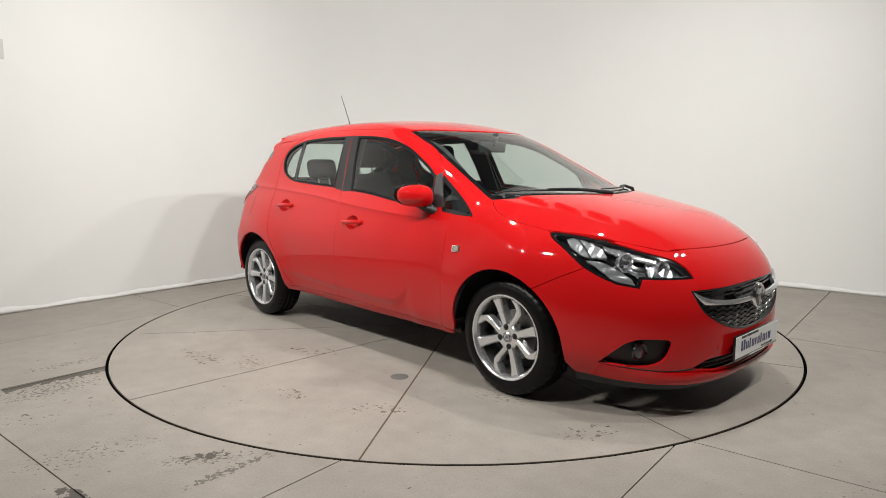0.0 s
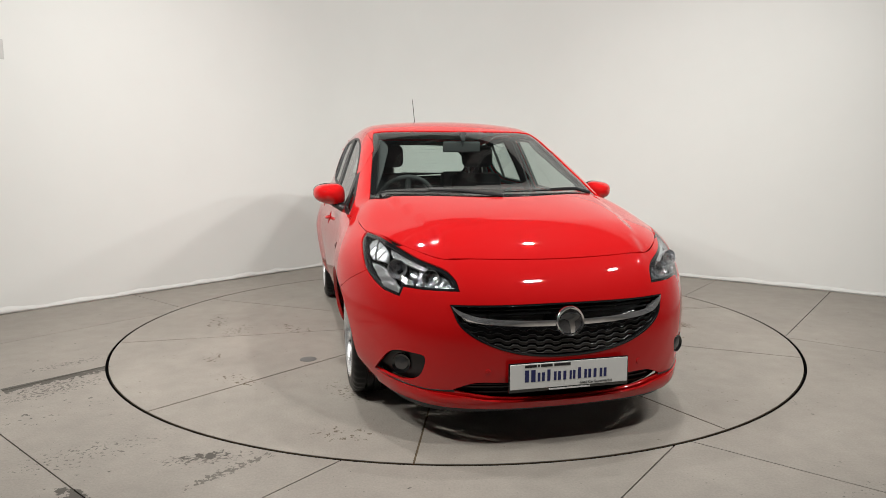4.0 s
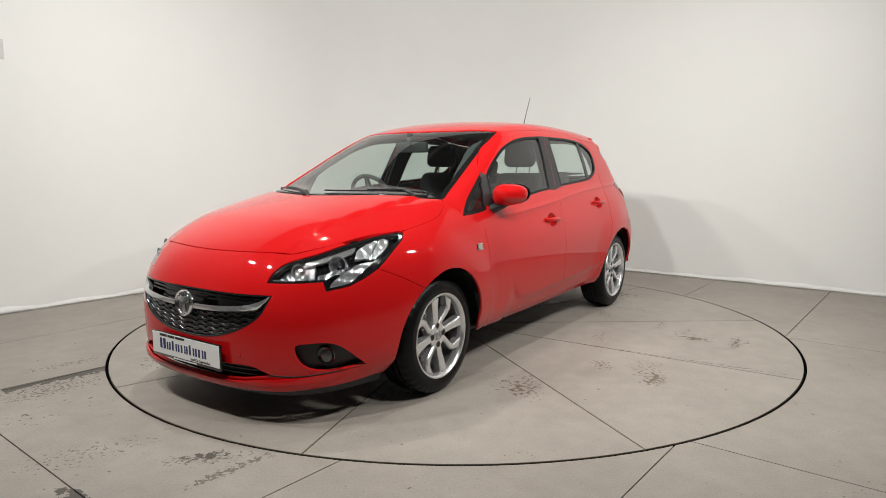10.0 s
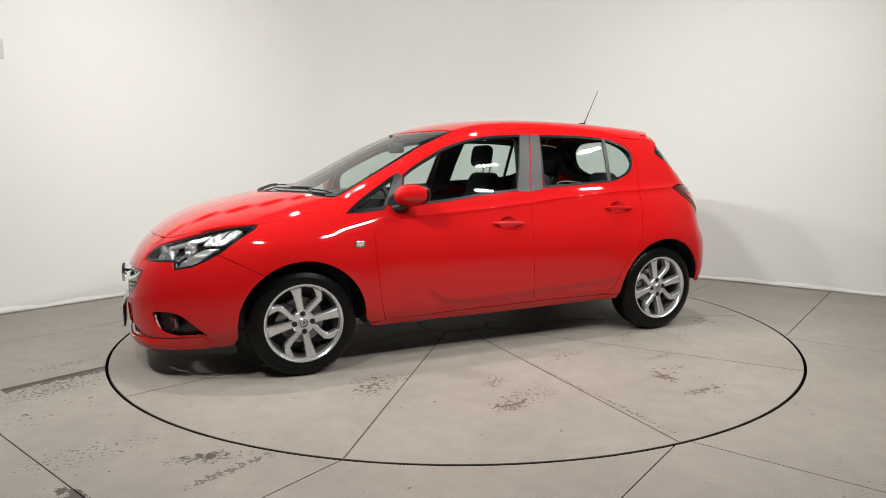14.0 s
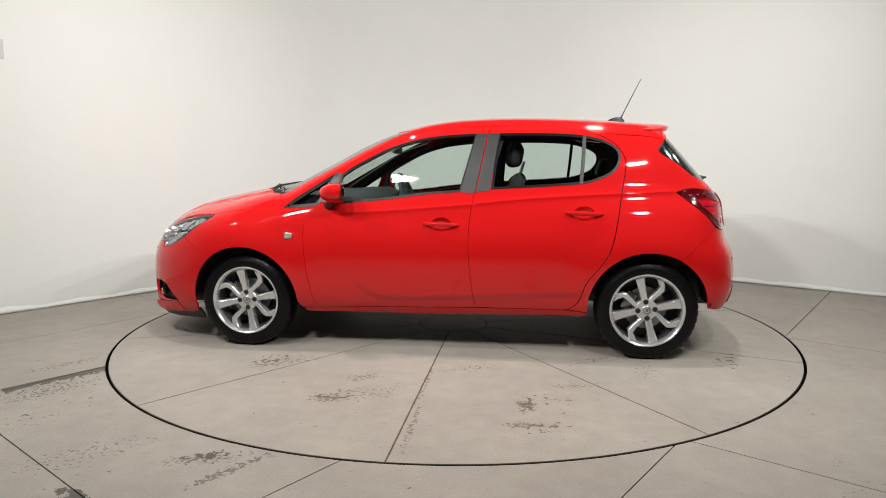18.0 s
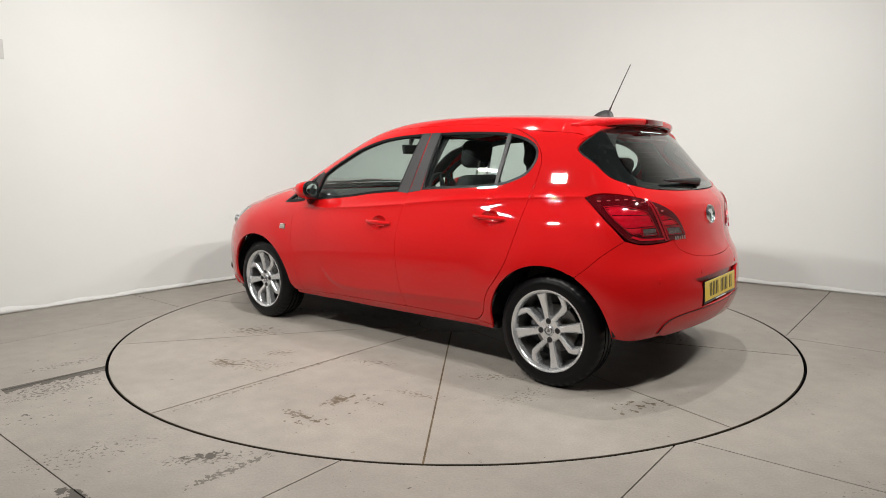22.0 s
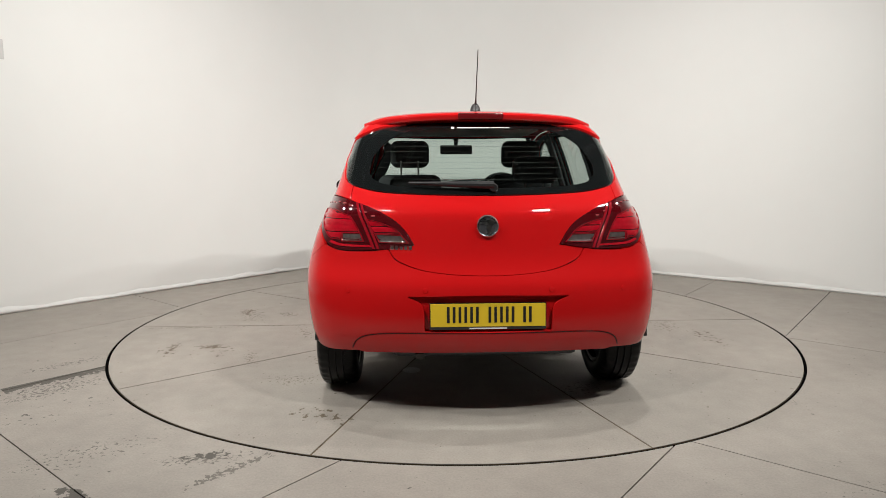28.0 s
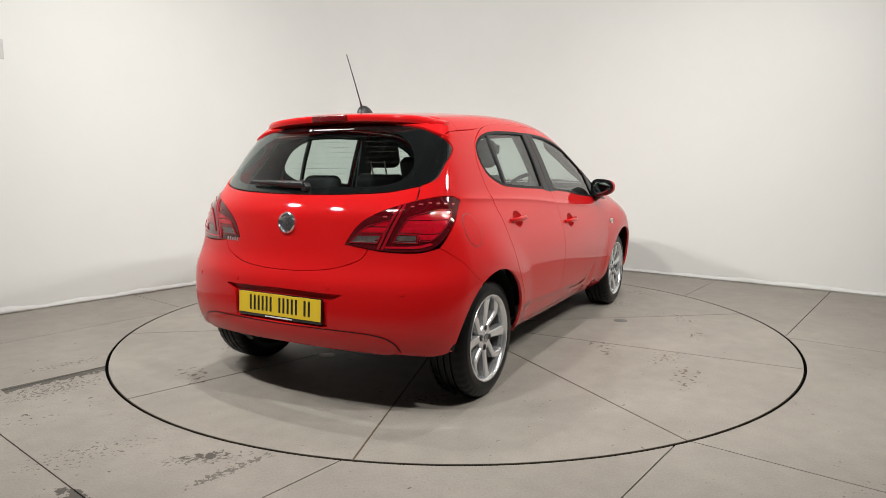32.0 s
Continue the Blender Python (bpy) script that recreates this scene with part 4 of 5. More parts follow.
for q, mat, name, text in ((OUTER, RED_LENS, "tail_lens", "red tail lens"), (INNER, RED_LENS, "tail_lens", "red tail lens"), (LEFT_SMOKE, SMOKE, "reverse_lens", "smoked reversing lens"), (RIGHT_SMOKE, SMOKE, "reverse_lens", "smoked reversing lens")):
    panel(name, q, REAR, mat, tails, off=.0045, depth=.004, sides=2, step=.012, label=text, shape=bulge)
    panel("lens_ridge", inset(q, -.004), REAR, RIDGE, tails, [inset(q, -.0008)], off=.0075, depth=.006, sides=2, gap=0, step=.02, label="raised red lens edge")
panel("light_split", path([*corner((.522, .993)), *corner((.512, .990)), (.470, .90), *corner((.424, .785)), *corner((.434, .785)), (.480, .90)]), REAR, RIDGE, tails, off=.008, depth=.008, gap=0, sides=2, step=.02, label="red rib between the lamp halves")
panel("light_split", path([*corner((.504, .988)), *corner((.495, .985)), (.452, .90), *corner((.408, .786)), *corner((.417, .786)), (.461, .90)]), REAR, RIDGE, tails, off=.008, depth=.008, gap=0, sides=2, step=.02, label="red rib between the lamp halves")
panel("foot_strip", path([*corner((.610, .812)), (.56, .796), *corner((.44, .794)), *corner((.442, .802)), (.555, .806), *corner((.60, .820))]), REAR, RED_LENS, tails, off=.006, depth=.005, sides=2, gap=0, step=.02, label="red strip along the lamp's foot")

# facets along the top of each tail light, their bright pink painting its glints
FACET = material("pink_glint_facet", (.62, .13, .14), .10, .6, 1.0)
for k in range(9):
    u = .705 - .033 * k
    z = .985 + .010 * math.sin((.705 - u) / .12 * 1.2) - .55 * max(0, .60 - u) ** 1.25
    p, n = skin(REAR, u, z)
    for side, tail in zip((1, -1), tails):
        bm = bmesh.new()
        box(bm, (-.010 + .003 * (k % 2), -.004, .003), (.010, .0035, .0062), .0015, 1, frame_at(Vector((p.x, p.y * side, p.z)), Vector((n.x, n.y * side, n.z))))
        part("facet", bm, FACET, tail, "pink reflector facet, its bright colour for a glint")

# dark linings behind the openings
panel("door_lining", inset(front_hole, -.032), SIDE, TRIM, front_doors, [inset(front_hole, -.002)], off=-.022, depth=.012, sides=2, step=.04, label="dark door lining")
panel("door_lining", inset(rear_hole, -.030), SIDE, TRIM, rear_doors, [inset(rear_hole, -.002)], off=-.022, depth=.012, sides=2, step=.04, label="dark door lining")
panel("window_lining", inset(back_line, -.035), REAR, TRIM, back_glass, [inset(back_line, .016)], off=-.020, depth=.004, gap=0, step=.04, label="dark lining round the rear window").location = (0, 0, 0)
panel("gate_lining", path([(.25, 1.040), (0, 1.036), (-.25, 1.040), *corner((-.57, 1.07)), *corner((-.52, .90)), *corner((.52, .90)), *corner((.57, 1.07))]), REAR, TRIM, gate, off=-.030, depth=.006, label="dark tailgate lining")


# ---- car: wheels, underside, cabin ----
WHEEL_Y = .725
TYRE = [(.206, -.088), (.214, -.096), (.245, -.101), (.272, -.097), (.290, -.086), (.298, -.074), (.301, -.050), (.3015, -.040), (.2945, -.039), (.2945, -.031), (.302, -.030), (.3025, -.005), (.295, -.004), (.295, .004), (.3025, .005), (.302, .030), (.2945, .031), (.2945, .039), (.3015, .040), (.301, .050), (.298, .074), (.290, .086), (.272, .097), (.262, .0985), (.260, .1000), (.245, .101), (.225, .099), (.214, .096), (.206, .088)]
bm = bmesh.new()
lathe(bm, [(.2185, .094), (.2205, .099), (.219, .1015), (.213, .1005), (.209, .097), (.203, .090), (.200, .078), (.199, .060), (.206, .060), (.206, .085)], 72)


def spoke(bm, outline, front, back):
    """A spoke from an outline in the wheel's plane, dished towards the hub."""
    n = len(outline)
    rows = []
    for depth, grow in ((front, -.0062), (front - .0065, 0), (back, .002)):
        q = inset(np.array(outline), -grow)
        rows.append([bm.verts.new((a, depth - .016 * (1 - min(1, math.hypot(a, b) / .2) ** 2), b)) for a, b in q])
    for p, q in zip(rows, rows[1:]):
        for i in range(n):
            bm.faces.new((p[i], p[(i + 1) % n], q[(i + 1) % n], q[i]))
    bm.faces.new(rows[0])


for k in range(4):
    a = radians(80 + 90 * k)
    turn = lambda p: (p[0] * math.cos(a) + p[1] * math.sin(a), p[0] * math.sin(a) - p[1] * math.cos(a))
    blade = [(.038, -.020), (.10, -.019), (.16, -.021), (.200, -.026), (.201, .0), (.198, .033), (.16, .026), (.10, .020), (.038, .018)]
    spoke(bm, [turn(p) for p in blade], .089, .045)
    mid_ = [(.042, -27), (.080, -38), (.120, -45), (.156, -46), (.176, -40), (.200, -33)]
    wid = [.016, .015, .0155, .018, .023, .027]
    left = [(r * math.cos(radians(t)) - w * math.sin(radians(t)) * 1, r * math.sin(radians(t)) + w * math.cos(radians(t))) for (r, t), w in zip(mid_, wid)]
    right = [(r * math.cos(radians(t)) + w * math.sin(radians(t)), r * math.sin(radians(t)) - w * math.cos(radians(t))) for (r, t), w in zip(mid_, wid)]
    spoke(bm, [turn(p) for p in right + left[::-1]], .087, .045)
lathe(bm, [(.0005, .070), (.026, .070), (.030, .073), (.060, .074), (.066, .068), (.068, .04), (.0005, .04)], 40)
wheel = part("wheel", bm, ALLOY, car, "silver alloy wheel with twisted double spokes", angle=28)
bm = bmesh.new()
lathe(bm, TYRE, 168)
for v in bm.verts:
    r, a = math.hypot(v.co.x, v.co.z), math.atan2(v.co.z, v.co.x)
    if r > .288 and .045 < abs(v.co.y) < .092 and int(round(a * 84 / math.pi)) % 4 == 0:
        v.co.x, v.co.z = v.co.x * (1 - .0045 / r), v.co.z * (1 - .0045 / r)
# barrel's grey carries the shade inside the wheel as well as dust
barrel = bmesh.new()
lathe(barrel, [(.198, .061), (.190, .03), (.186, -.085), (.196, -.09), (.204, -.088), (.204, .060)], 60)
part("rim_barrel", barrel, material("shaded_dusty_alloy", (.10, .098, .095), .5, .6, 0, .2, 60, .3), wheel, "dusty grey inside of the rim, darkened for its shade")
part("tyre", bm, RUBBER, wheel, "black tyre", angle=50)
bm = bmesh.new()
lathe(bm, [(.0005, .082), (.020, .081), (.026, .076), (.027, .068), (.0005, .068)], 32)
cap = part("hub_cap", bm, ALLOY, wheel, "silver hub cap")
bm = bmesh.new()
lathe(bm, [(.017, .0825), (.020, .0835), (.0225, .0815), (.022, .079), (.017, .080)], 32)
prism(bm, [(-.012, -.004), (.002, -.013), (.005, 0), (.013, .006), (.002, .009), (-.008, .008)], .080, .0835, pose(0, 0, 0, -90))
part("cap_emblem", bm, BEZEL, cap, "dark emblem shape")
# raised black discs: the shade of each bolt's hole is in their colour
for k in range(4):
    a = radians(86 + 90 * k)
    bm = bmesh.new()
    lathe(bm, [(.0005, .078), (.008, .078), (.0088, .0752), (.0150, .0758), (.0158, .0745), (.0158, .06), (.0005, .06)], 20, pose(.050 * math.cos(a), 0, .050 * math.sin(a)))
    part("wheel_bolt", bm, BLACK, wheel, "dark wheel bolt, its hole's shade as a black ring")
bm = bmesh.new()
lathe(bm, [(.06, .0), (.128, .0), (.128, -.022), (.06, -.022), (.06, -.04), (.0005, -.04), (.0005, .02), (.055, .02)], 48)
part("brake_disc", bm, STEEL, wheel, "steel brake disc")
bm = bmesh.new()
box(bm, (-.06, -.045, .07), (.06, .025, .142), .012)
bmesh.ops.rotate(bm, verts=bm.verts, matrix=Matrix.Rotation(radians(65), 3, "Y"))
part("brake_caliper", bm, BEZEL, wheel, "grey brake caliper")
bm = bmesh.new()
lathe(bm, [(.0005, -.045), (.186, -.045), (.186, -.05), (.0005, -.05)], 40)
part("brake_shield", bm, BLACK, wheel, "black brake shield")
spots = [(AXLE, 1, 0), (-AXLE, 1, 2), (AXLE, -1, 8), (-AXLE, -1, -12)]
for i, (x, s, spin) in enumerate(spots):
    m = Matrix.Translation(Vector(OFFSET) + Vector((x, s * WHEEL_Y, WHEEL_Z))) @ pose(0, 0, 0, 0, 0, 0 if s > 0 else 180) @ pose(0, 0, 0, 0, spin, 0)
    if i == 0:
        wheel.matrix_basis = m
    else:
        copy_thing(wheel, m)

# wheel housings
for x in (AXLE, -AXLE):
    for s in (1, -1):
        bm = bmesh.new()
        n = 28
        prof_ = [(.362, .815), (.375, .79), (.378, .60), (.378, .46), (.05, .45)]
        rings = []
        for i in range(n + 1):
            a = radians(4 + 172 * i / n)
            rings.append([bm.verts.new((x + r * math.cos(a), s * y, WHEEL_Z + r * math.sin(a))) for r, y in prof_])
        for p, q in zip(rings, rings[1:]):
            for j in range(len(prof_) - 1):
                bm.faces.new((p[j], p[j + 1], q[j + 1], q[j]))
        at_car(part("wheel_liner", bm, BLACK, car, "black wheel arch liner"))
# underside
for name, lo, hi in (("floor_pan", (-.905, -.765, .235), (.89, .765, .30)), ("engine_tray", (.80, -.44, .20), (1.98, .44, .60)), ("rear_pan", (-1.74, -.44, .27), (-.80, .44, .52)), ("boot_pan", (-1.70, -.50, .31), (-1.50, .50, .52))):
    bm = bmesh.new()
    box(bm, lo, hi, .03)
    at_car(part(name, bm, BLACK, car, "black underside panel"))
bm = bmesh.new()
tube(bm, [(-.7, .22, .25), (-1.2, .25, .27), (-1.6, .31, .32), (-1.74, .31, .31), (-1.77, .31, .285)], .024, 12)
at_car(part("exhaust", bm, material("dark_steel", (.05, .045, .04), .6, .6, 0, .3, 120, .4), car, "dark steel exhaust pipe"))
# unseen box added below the bonnet to stop light passing through
bm = bmesh.new()
box(bm, (.98, -.60, .60), (1.62, .60, .70), .03)
at_car(part("under_bonnet_block", bm, BLACK, car, "unseen black box under the bonnet that blocks light"))


# cabin
def cushion(bm, lo, hi, m, round_=.05):
    box(bm, lo, hi, round_, 4, m)


for y in (.36, -.36):
    bm = bmesh.new()
    cushion(bm, (-.26, -.25, 0), (.26, .25, .17), pose(-.05, y, .40, 0, -8, 0), .06)
    seat = at_car(part("seat", bm, CLOTH, car, "dark cloth front seat"))
    bm = bmesh.new()
    m = pose(-.30, y, .50, 0, -17, 0)
    cushion(bm, (-.065, -.235, 0), (.065, .235, .44), m, .055)
    cushion(bm, (-.055, -.205, .36), (.055, .205, .63), m, .06)
    part("seat_back", bm, CLOTH, seat)
    bm = bmesh.new()
    for d in (-.055, .055):
        tube(bm, [m @ Vector((0, d, .58)), m @ Vector((0, d, .72))], .006, 8)
    part("headrest_post", bm, STEEL, seat, "steel headrest posts")
    bm = bmesh.new()
    cushion(bm, (-.05, -.125, .66), (.05, .125, .835), pose(-.305, y, .50, 0, -11, 0), .048)
    part("headrest", bm, CLOTH, seat)
bm = bmesh.new()
cushion(bm, (-.25, -.62, 0), (.25, .62, .16), pose(-.78, 0, .40, 0, -6, 0), .06)
bench = at_car(part("rear_bench", bm, CLOTH, car, "dark cloth rear bench"))
bm = bmesh.new()
cushion(bm, (-.06, -.62, 0), (.06, .62, .56), pose(-1.02, 0, .47, 0, -22, 0), .05)
part("bench_back", bm, CLOTH, bench)
for y, up in ((.34, -.125), (-.34, -.02)):
    bm = bmesh.new()
    m = pose(-.905, y, .47 + up, 0, -16, 0)
    cushion(bm, (-.045, -.125, .64), (.045, .125, .79), m, .042)
    part("headrest", bm, CLOTH, bench)
    bm = bmesh.new()
    for d in (-.05, .05):
        tube(bm, [m @ Vector((0, d, .50)), m @ Vector((0, d, .66))], .006, 8)
    part("headrest_post", bm, STEEL, bench, "steel headrest posts")
# dashboard
bm = bmesh.new()
rows = [(.52, .62), (.46, .72), (.45, .82), (.48, .905), (.56, .945), (.70, .965), (.85, .975), (.98, .975), (1.02, .90), (1.02, .62)]
ls = [[bm.verts.new((x + .06 * (1 - (y / .66) ** 2) * (x > .8), y, z + (.05 if i in (3, 4) else .03 if i == 5 else 0) * math.exp(-((y + .36) / .15) ** 2))) for i, (x, z) in enumerate(rows)] for y in np.linspace(-.66, .66, 23)]
for p, q in zip(ls, ls[1:]):
    for j in range(len(rows)):
        bm.faces.new((p[j], p[(j + 1) % len(rows)], q[(j + 1) % len(rows)], q[j]))
bm.faces.new(ls[0]), bm.faces.new(ls[-1])
dash = at_car(part("dashboard", bm, TRIM, car, "dark grey dashboard", angle=50))
bm = bmesh.new()
m = pose(.40, -.36, .925, 0, -66, 0)
lathe(bm, [(.182 + .015 * math.cos(2 * math.pi * j / 10), .015 * math.sin(2 * math.pi * j / 10)) for j in range(10)], 48, m @ pose(0, 0, 0, 90))
for a in (90, 210, 330):
    tube(bm, [m @ Vector((0, 0, -.01)), m @ Vector((.175 * math.sin(radians(a)), .175 * math.cos(radians(a)), 0))], [.03, .016], 8)
lathe(bm, [(.0005, .02), (.05, .018), (.066, 0), (.06, -.05), (.0005, -.05)], 28, m @ pose(0, 0, 0, 90))
part("steering_wheel", bm, TRIM, dash, "black three-spoke steering wheel")
bm = bmesh.new()
tube(bm, [(.40, -.36, .92), (.62, -.36, .84)], [.05, .06], 12)
part("steering_column", bm, TRIM, dash)
# mirror inside
bm = bmesh.new()
box(bm, (-.02, -.125, -.035), (.012, .125, .035), .012, 3, pose(.42, .005, 1.282, 0, 8, 0))
im = at_car(part("cabin_mirror", bm, TRIM, car, "dark rear-view mirror"))
bm = bmesh.new()
tube(bm, [(.43, .005, 1.29), (.455, .005, 1.325), (.44, .005, 1.368)], [.010, .014, .022], 10)
part("mirror_stalk", bm, TRIM, im)
# trims on the inside of the skin
panel("door_card", path([*corner((.78, .90)), (.80, .6), *corner((.76, .32)), (0, .33), *corner((-.80, .33)), (-.92, .55), (-1.05, .8), *corner((-1.06, .97)), (-.35, .965), (.2, .945)]), SIDE, TRIM, car, off=-.075, depth=0, step=.06, sides=2, label="dark door trim")
panel("pillar_trim", path([*corner((-.20, 1.38)), *corner((-.40, 1.38)), (-.35, 1.2), *corner((-.30, .98)), *corner((-.15, .98)), (-.18, 1.2)]), SIDE, TRIM, car, off=-.05, depth=.01, step=.05, sides=2, label="dark pillar trim")
panel("pillar_trim", path([*corner((-.90, 1.37)), (-1.1, 1.345), *corner((-1.22, 1.33)), (-1.3, 1.2), (-1.38, 1.1), *corner((-1.40, .95)), *corner((-1.10, .95)), (-1.12, 1.15), (-1.08, 1.27)]), SIDE, TRIM, car, off=-.05, depth=.01, step=.05, sides=2, label="dark pillar trim")
pil_in = SLANT.flat(on_side([(1.0, .93), (.82, 1.045), (.64, 1.16), (.45, 1.285), (.33, 1.335), (.28, 1.365), (.45, 1.32), (.66, 1.20), (.85, 1.09), (1.02, .98)]))
panel("pillar_trim", path(pil_in), SLANT, TRIM, car, off=-.028, depth=.01, step=.04, sides=2, label="dark pillar trim")
head_half = [(.33, 0), (.27, .3), (.17, .5), (-.2, .55), (-.8, .55), (-1.2, .52), (-1.30, .3), (-1.33, 0)]
panel("headliner", path([*head_half, *[(x, -y) for x, y in head_half[::-1] if y > 0]]), TOP, LINER, car, off=-.03, depth=0, step=.08, label="pale grey headliner")
bm = bmesh.new()
box(bm, (-1.50, -.58, .55), (-1.10, .58, .985), .05)
at_car(part("boot_trim", bm, TRIM, car, "dark boot trim and parcel shelf"))


# ---- the room ----
def arc(c, r, a0, a1, n=24):
    return [Vector((c[0] + r * math.cos(a0 + (a1 - a0) * i / n), c[1] + r * math.sin(a0 + (a1 - a0) * i / n))) for i in range(n + 1)]


TABLE_R = 2.284
apex, left_way, right_way = Vector((-.40, 4.05)), Vector((-.640, -.768)), Vector((.806, -.592))
half = math.acos(left_way.dot(right_way)) / 2
BEND = 1.9
mid = (left_way + right_way).normalized()
centre = apex + mid * (BEND / math.sin(half))
ta, tb = apex + left_way * (BEND / math.tan(half)), apex + right_way * (BEND / math.tan(half))
a0 = math.atan2(ta.y - centre.y, ta.x - centre.x)
a1 = math.atan2(tb.y - centre.y, tb.x - centre.x)
wall_path = [apex + left_way * 11, *arc(centre, BEND, a0, a1), apex + right_way * 11]
HIGH = 4.6


def wall_strip(name, pts, z0, z1, thick, mat):
    """An upright wall along a line, with thickness behind it."""
    out = []
    for i, p in enumerate(pts):
        d = (pts[min(i + 1, len(pts) - 1)] - pts[max(i - 1, 0)]).normalized()
        out.append(Vector((-d.y, d.x)))
    vs = []
    for p, n in zip(pts, out):
        q = p + n * thick
        vs += [(p.x, p.y, z0), (p.x, p.y, z1), (p.x, p.y, z1), (q.x, q.y, z1), (q.x, q.y, z1), (q.x, q.y, z0), (q.x, q.y, z0), (p.x, p.y, z0)]
    fs = []
    for i in range(len(pts) - 1):
        fs += [(8 * i + j, 8 * i + j + 1, 8 * i + 9 + j, 8 * i + 8 + j) for j in (0, 2, 4, 6)]
    ob = mesh_object(name, vs, fs, mat)
    return tagged(ob, kind="structure")


tagged(wall_strip("wall_back", wall_path, 0, HIGH, .12, WALL), "plain white painted wall with a rounded corner", "wall")
rng = np.random.RandomState(4)
pts = []
for p, q in zip(wall_path, wall_path[1:]):
    n = max(1, int((q - p).length / .05))
    pts += [p.lerp(q, i / n) for i in range(n)]
pts.append(wall_path[-1])
lump = np.convolve(rng.rand(len(pts)), np.ones(5) / 5, "same")
vs, fs = [], []
for i, p in enumerate(pts):
    d = (pts[min(i + 1, len(pts) - 1)] - pts[max(i - 1, 0)]).normalized()
    n = Vector((d.y, -d.x))
    b, h = .004 + .018 * lump[i], .014 + .050 * lump[i] ** 1.6
    for o, z in ((.001, h + .012), (b * .55, h), (b, h * .6), (b * .95, .010), (b * .4, .005)):
        vs.append((p.x + n.x * o, p.y + n.y * o, z))
for i in range(len(pts) - 1):
    fs += [(5 * i + j, 5 * i + j + 1, 5 * i + 6 + j, 5 * i + 5 + j) for j in range(4)]
tagged(mesh_object("baseboard", vs, fs, WALL), "lumpy white painted strip at the foot of the wall", "baseboard", kind="structure")
far_l, far_r = wall_path[0], wall_path[-1]
meet = far_l + (far_r - apex)
# unseen walls added to close the room; their grey sets bounce and reflections
BACKWALL = material("rear_wall", (.34, .34, .335), .85, 0, 0, .06, 3, .03)
tagged(wall_strip("wall_near_1", [far_r, meet], 0, HIGH, .12, BACKWALL), "unseen plain grey wall added to close the room", "wall")
tagged(wall_strip("wall_near_2", [meet, far_l], 0, HIGH, .12, BACKWALL), "unseen plain grey wall added to close the room", "wall")
roof_poly = [apex, far_r, meet, far_l]
bm = bmesh.new()
prism(bm, [(p.x * 1.05, p.y * 1.05) for p in roof_poly][::-1], HIGH, HIGH + .15)
tagged(part("ceiling", bm, CEILING, None, "dark industrial ceiling"), category="ceiling", kind="structure")


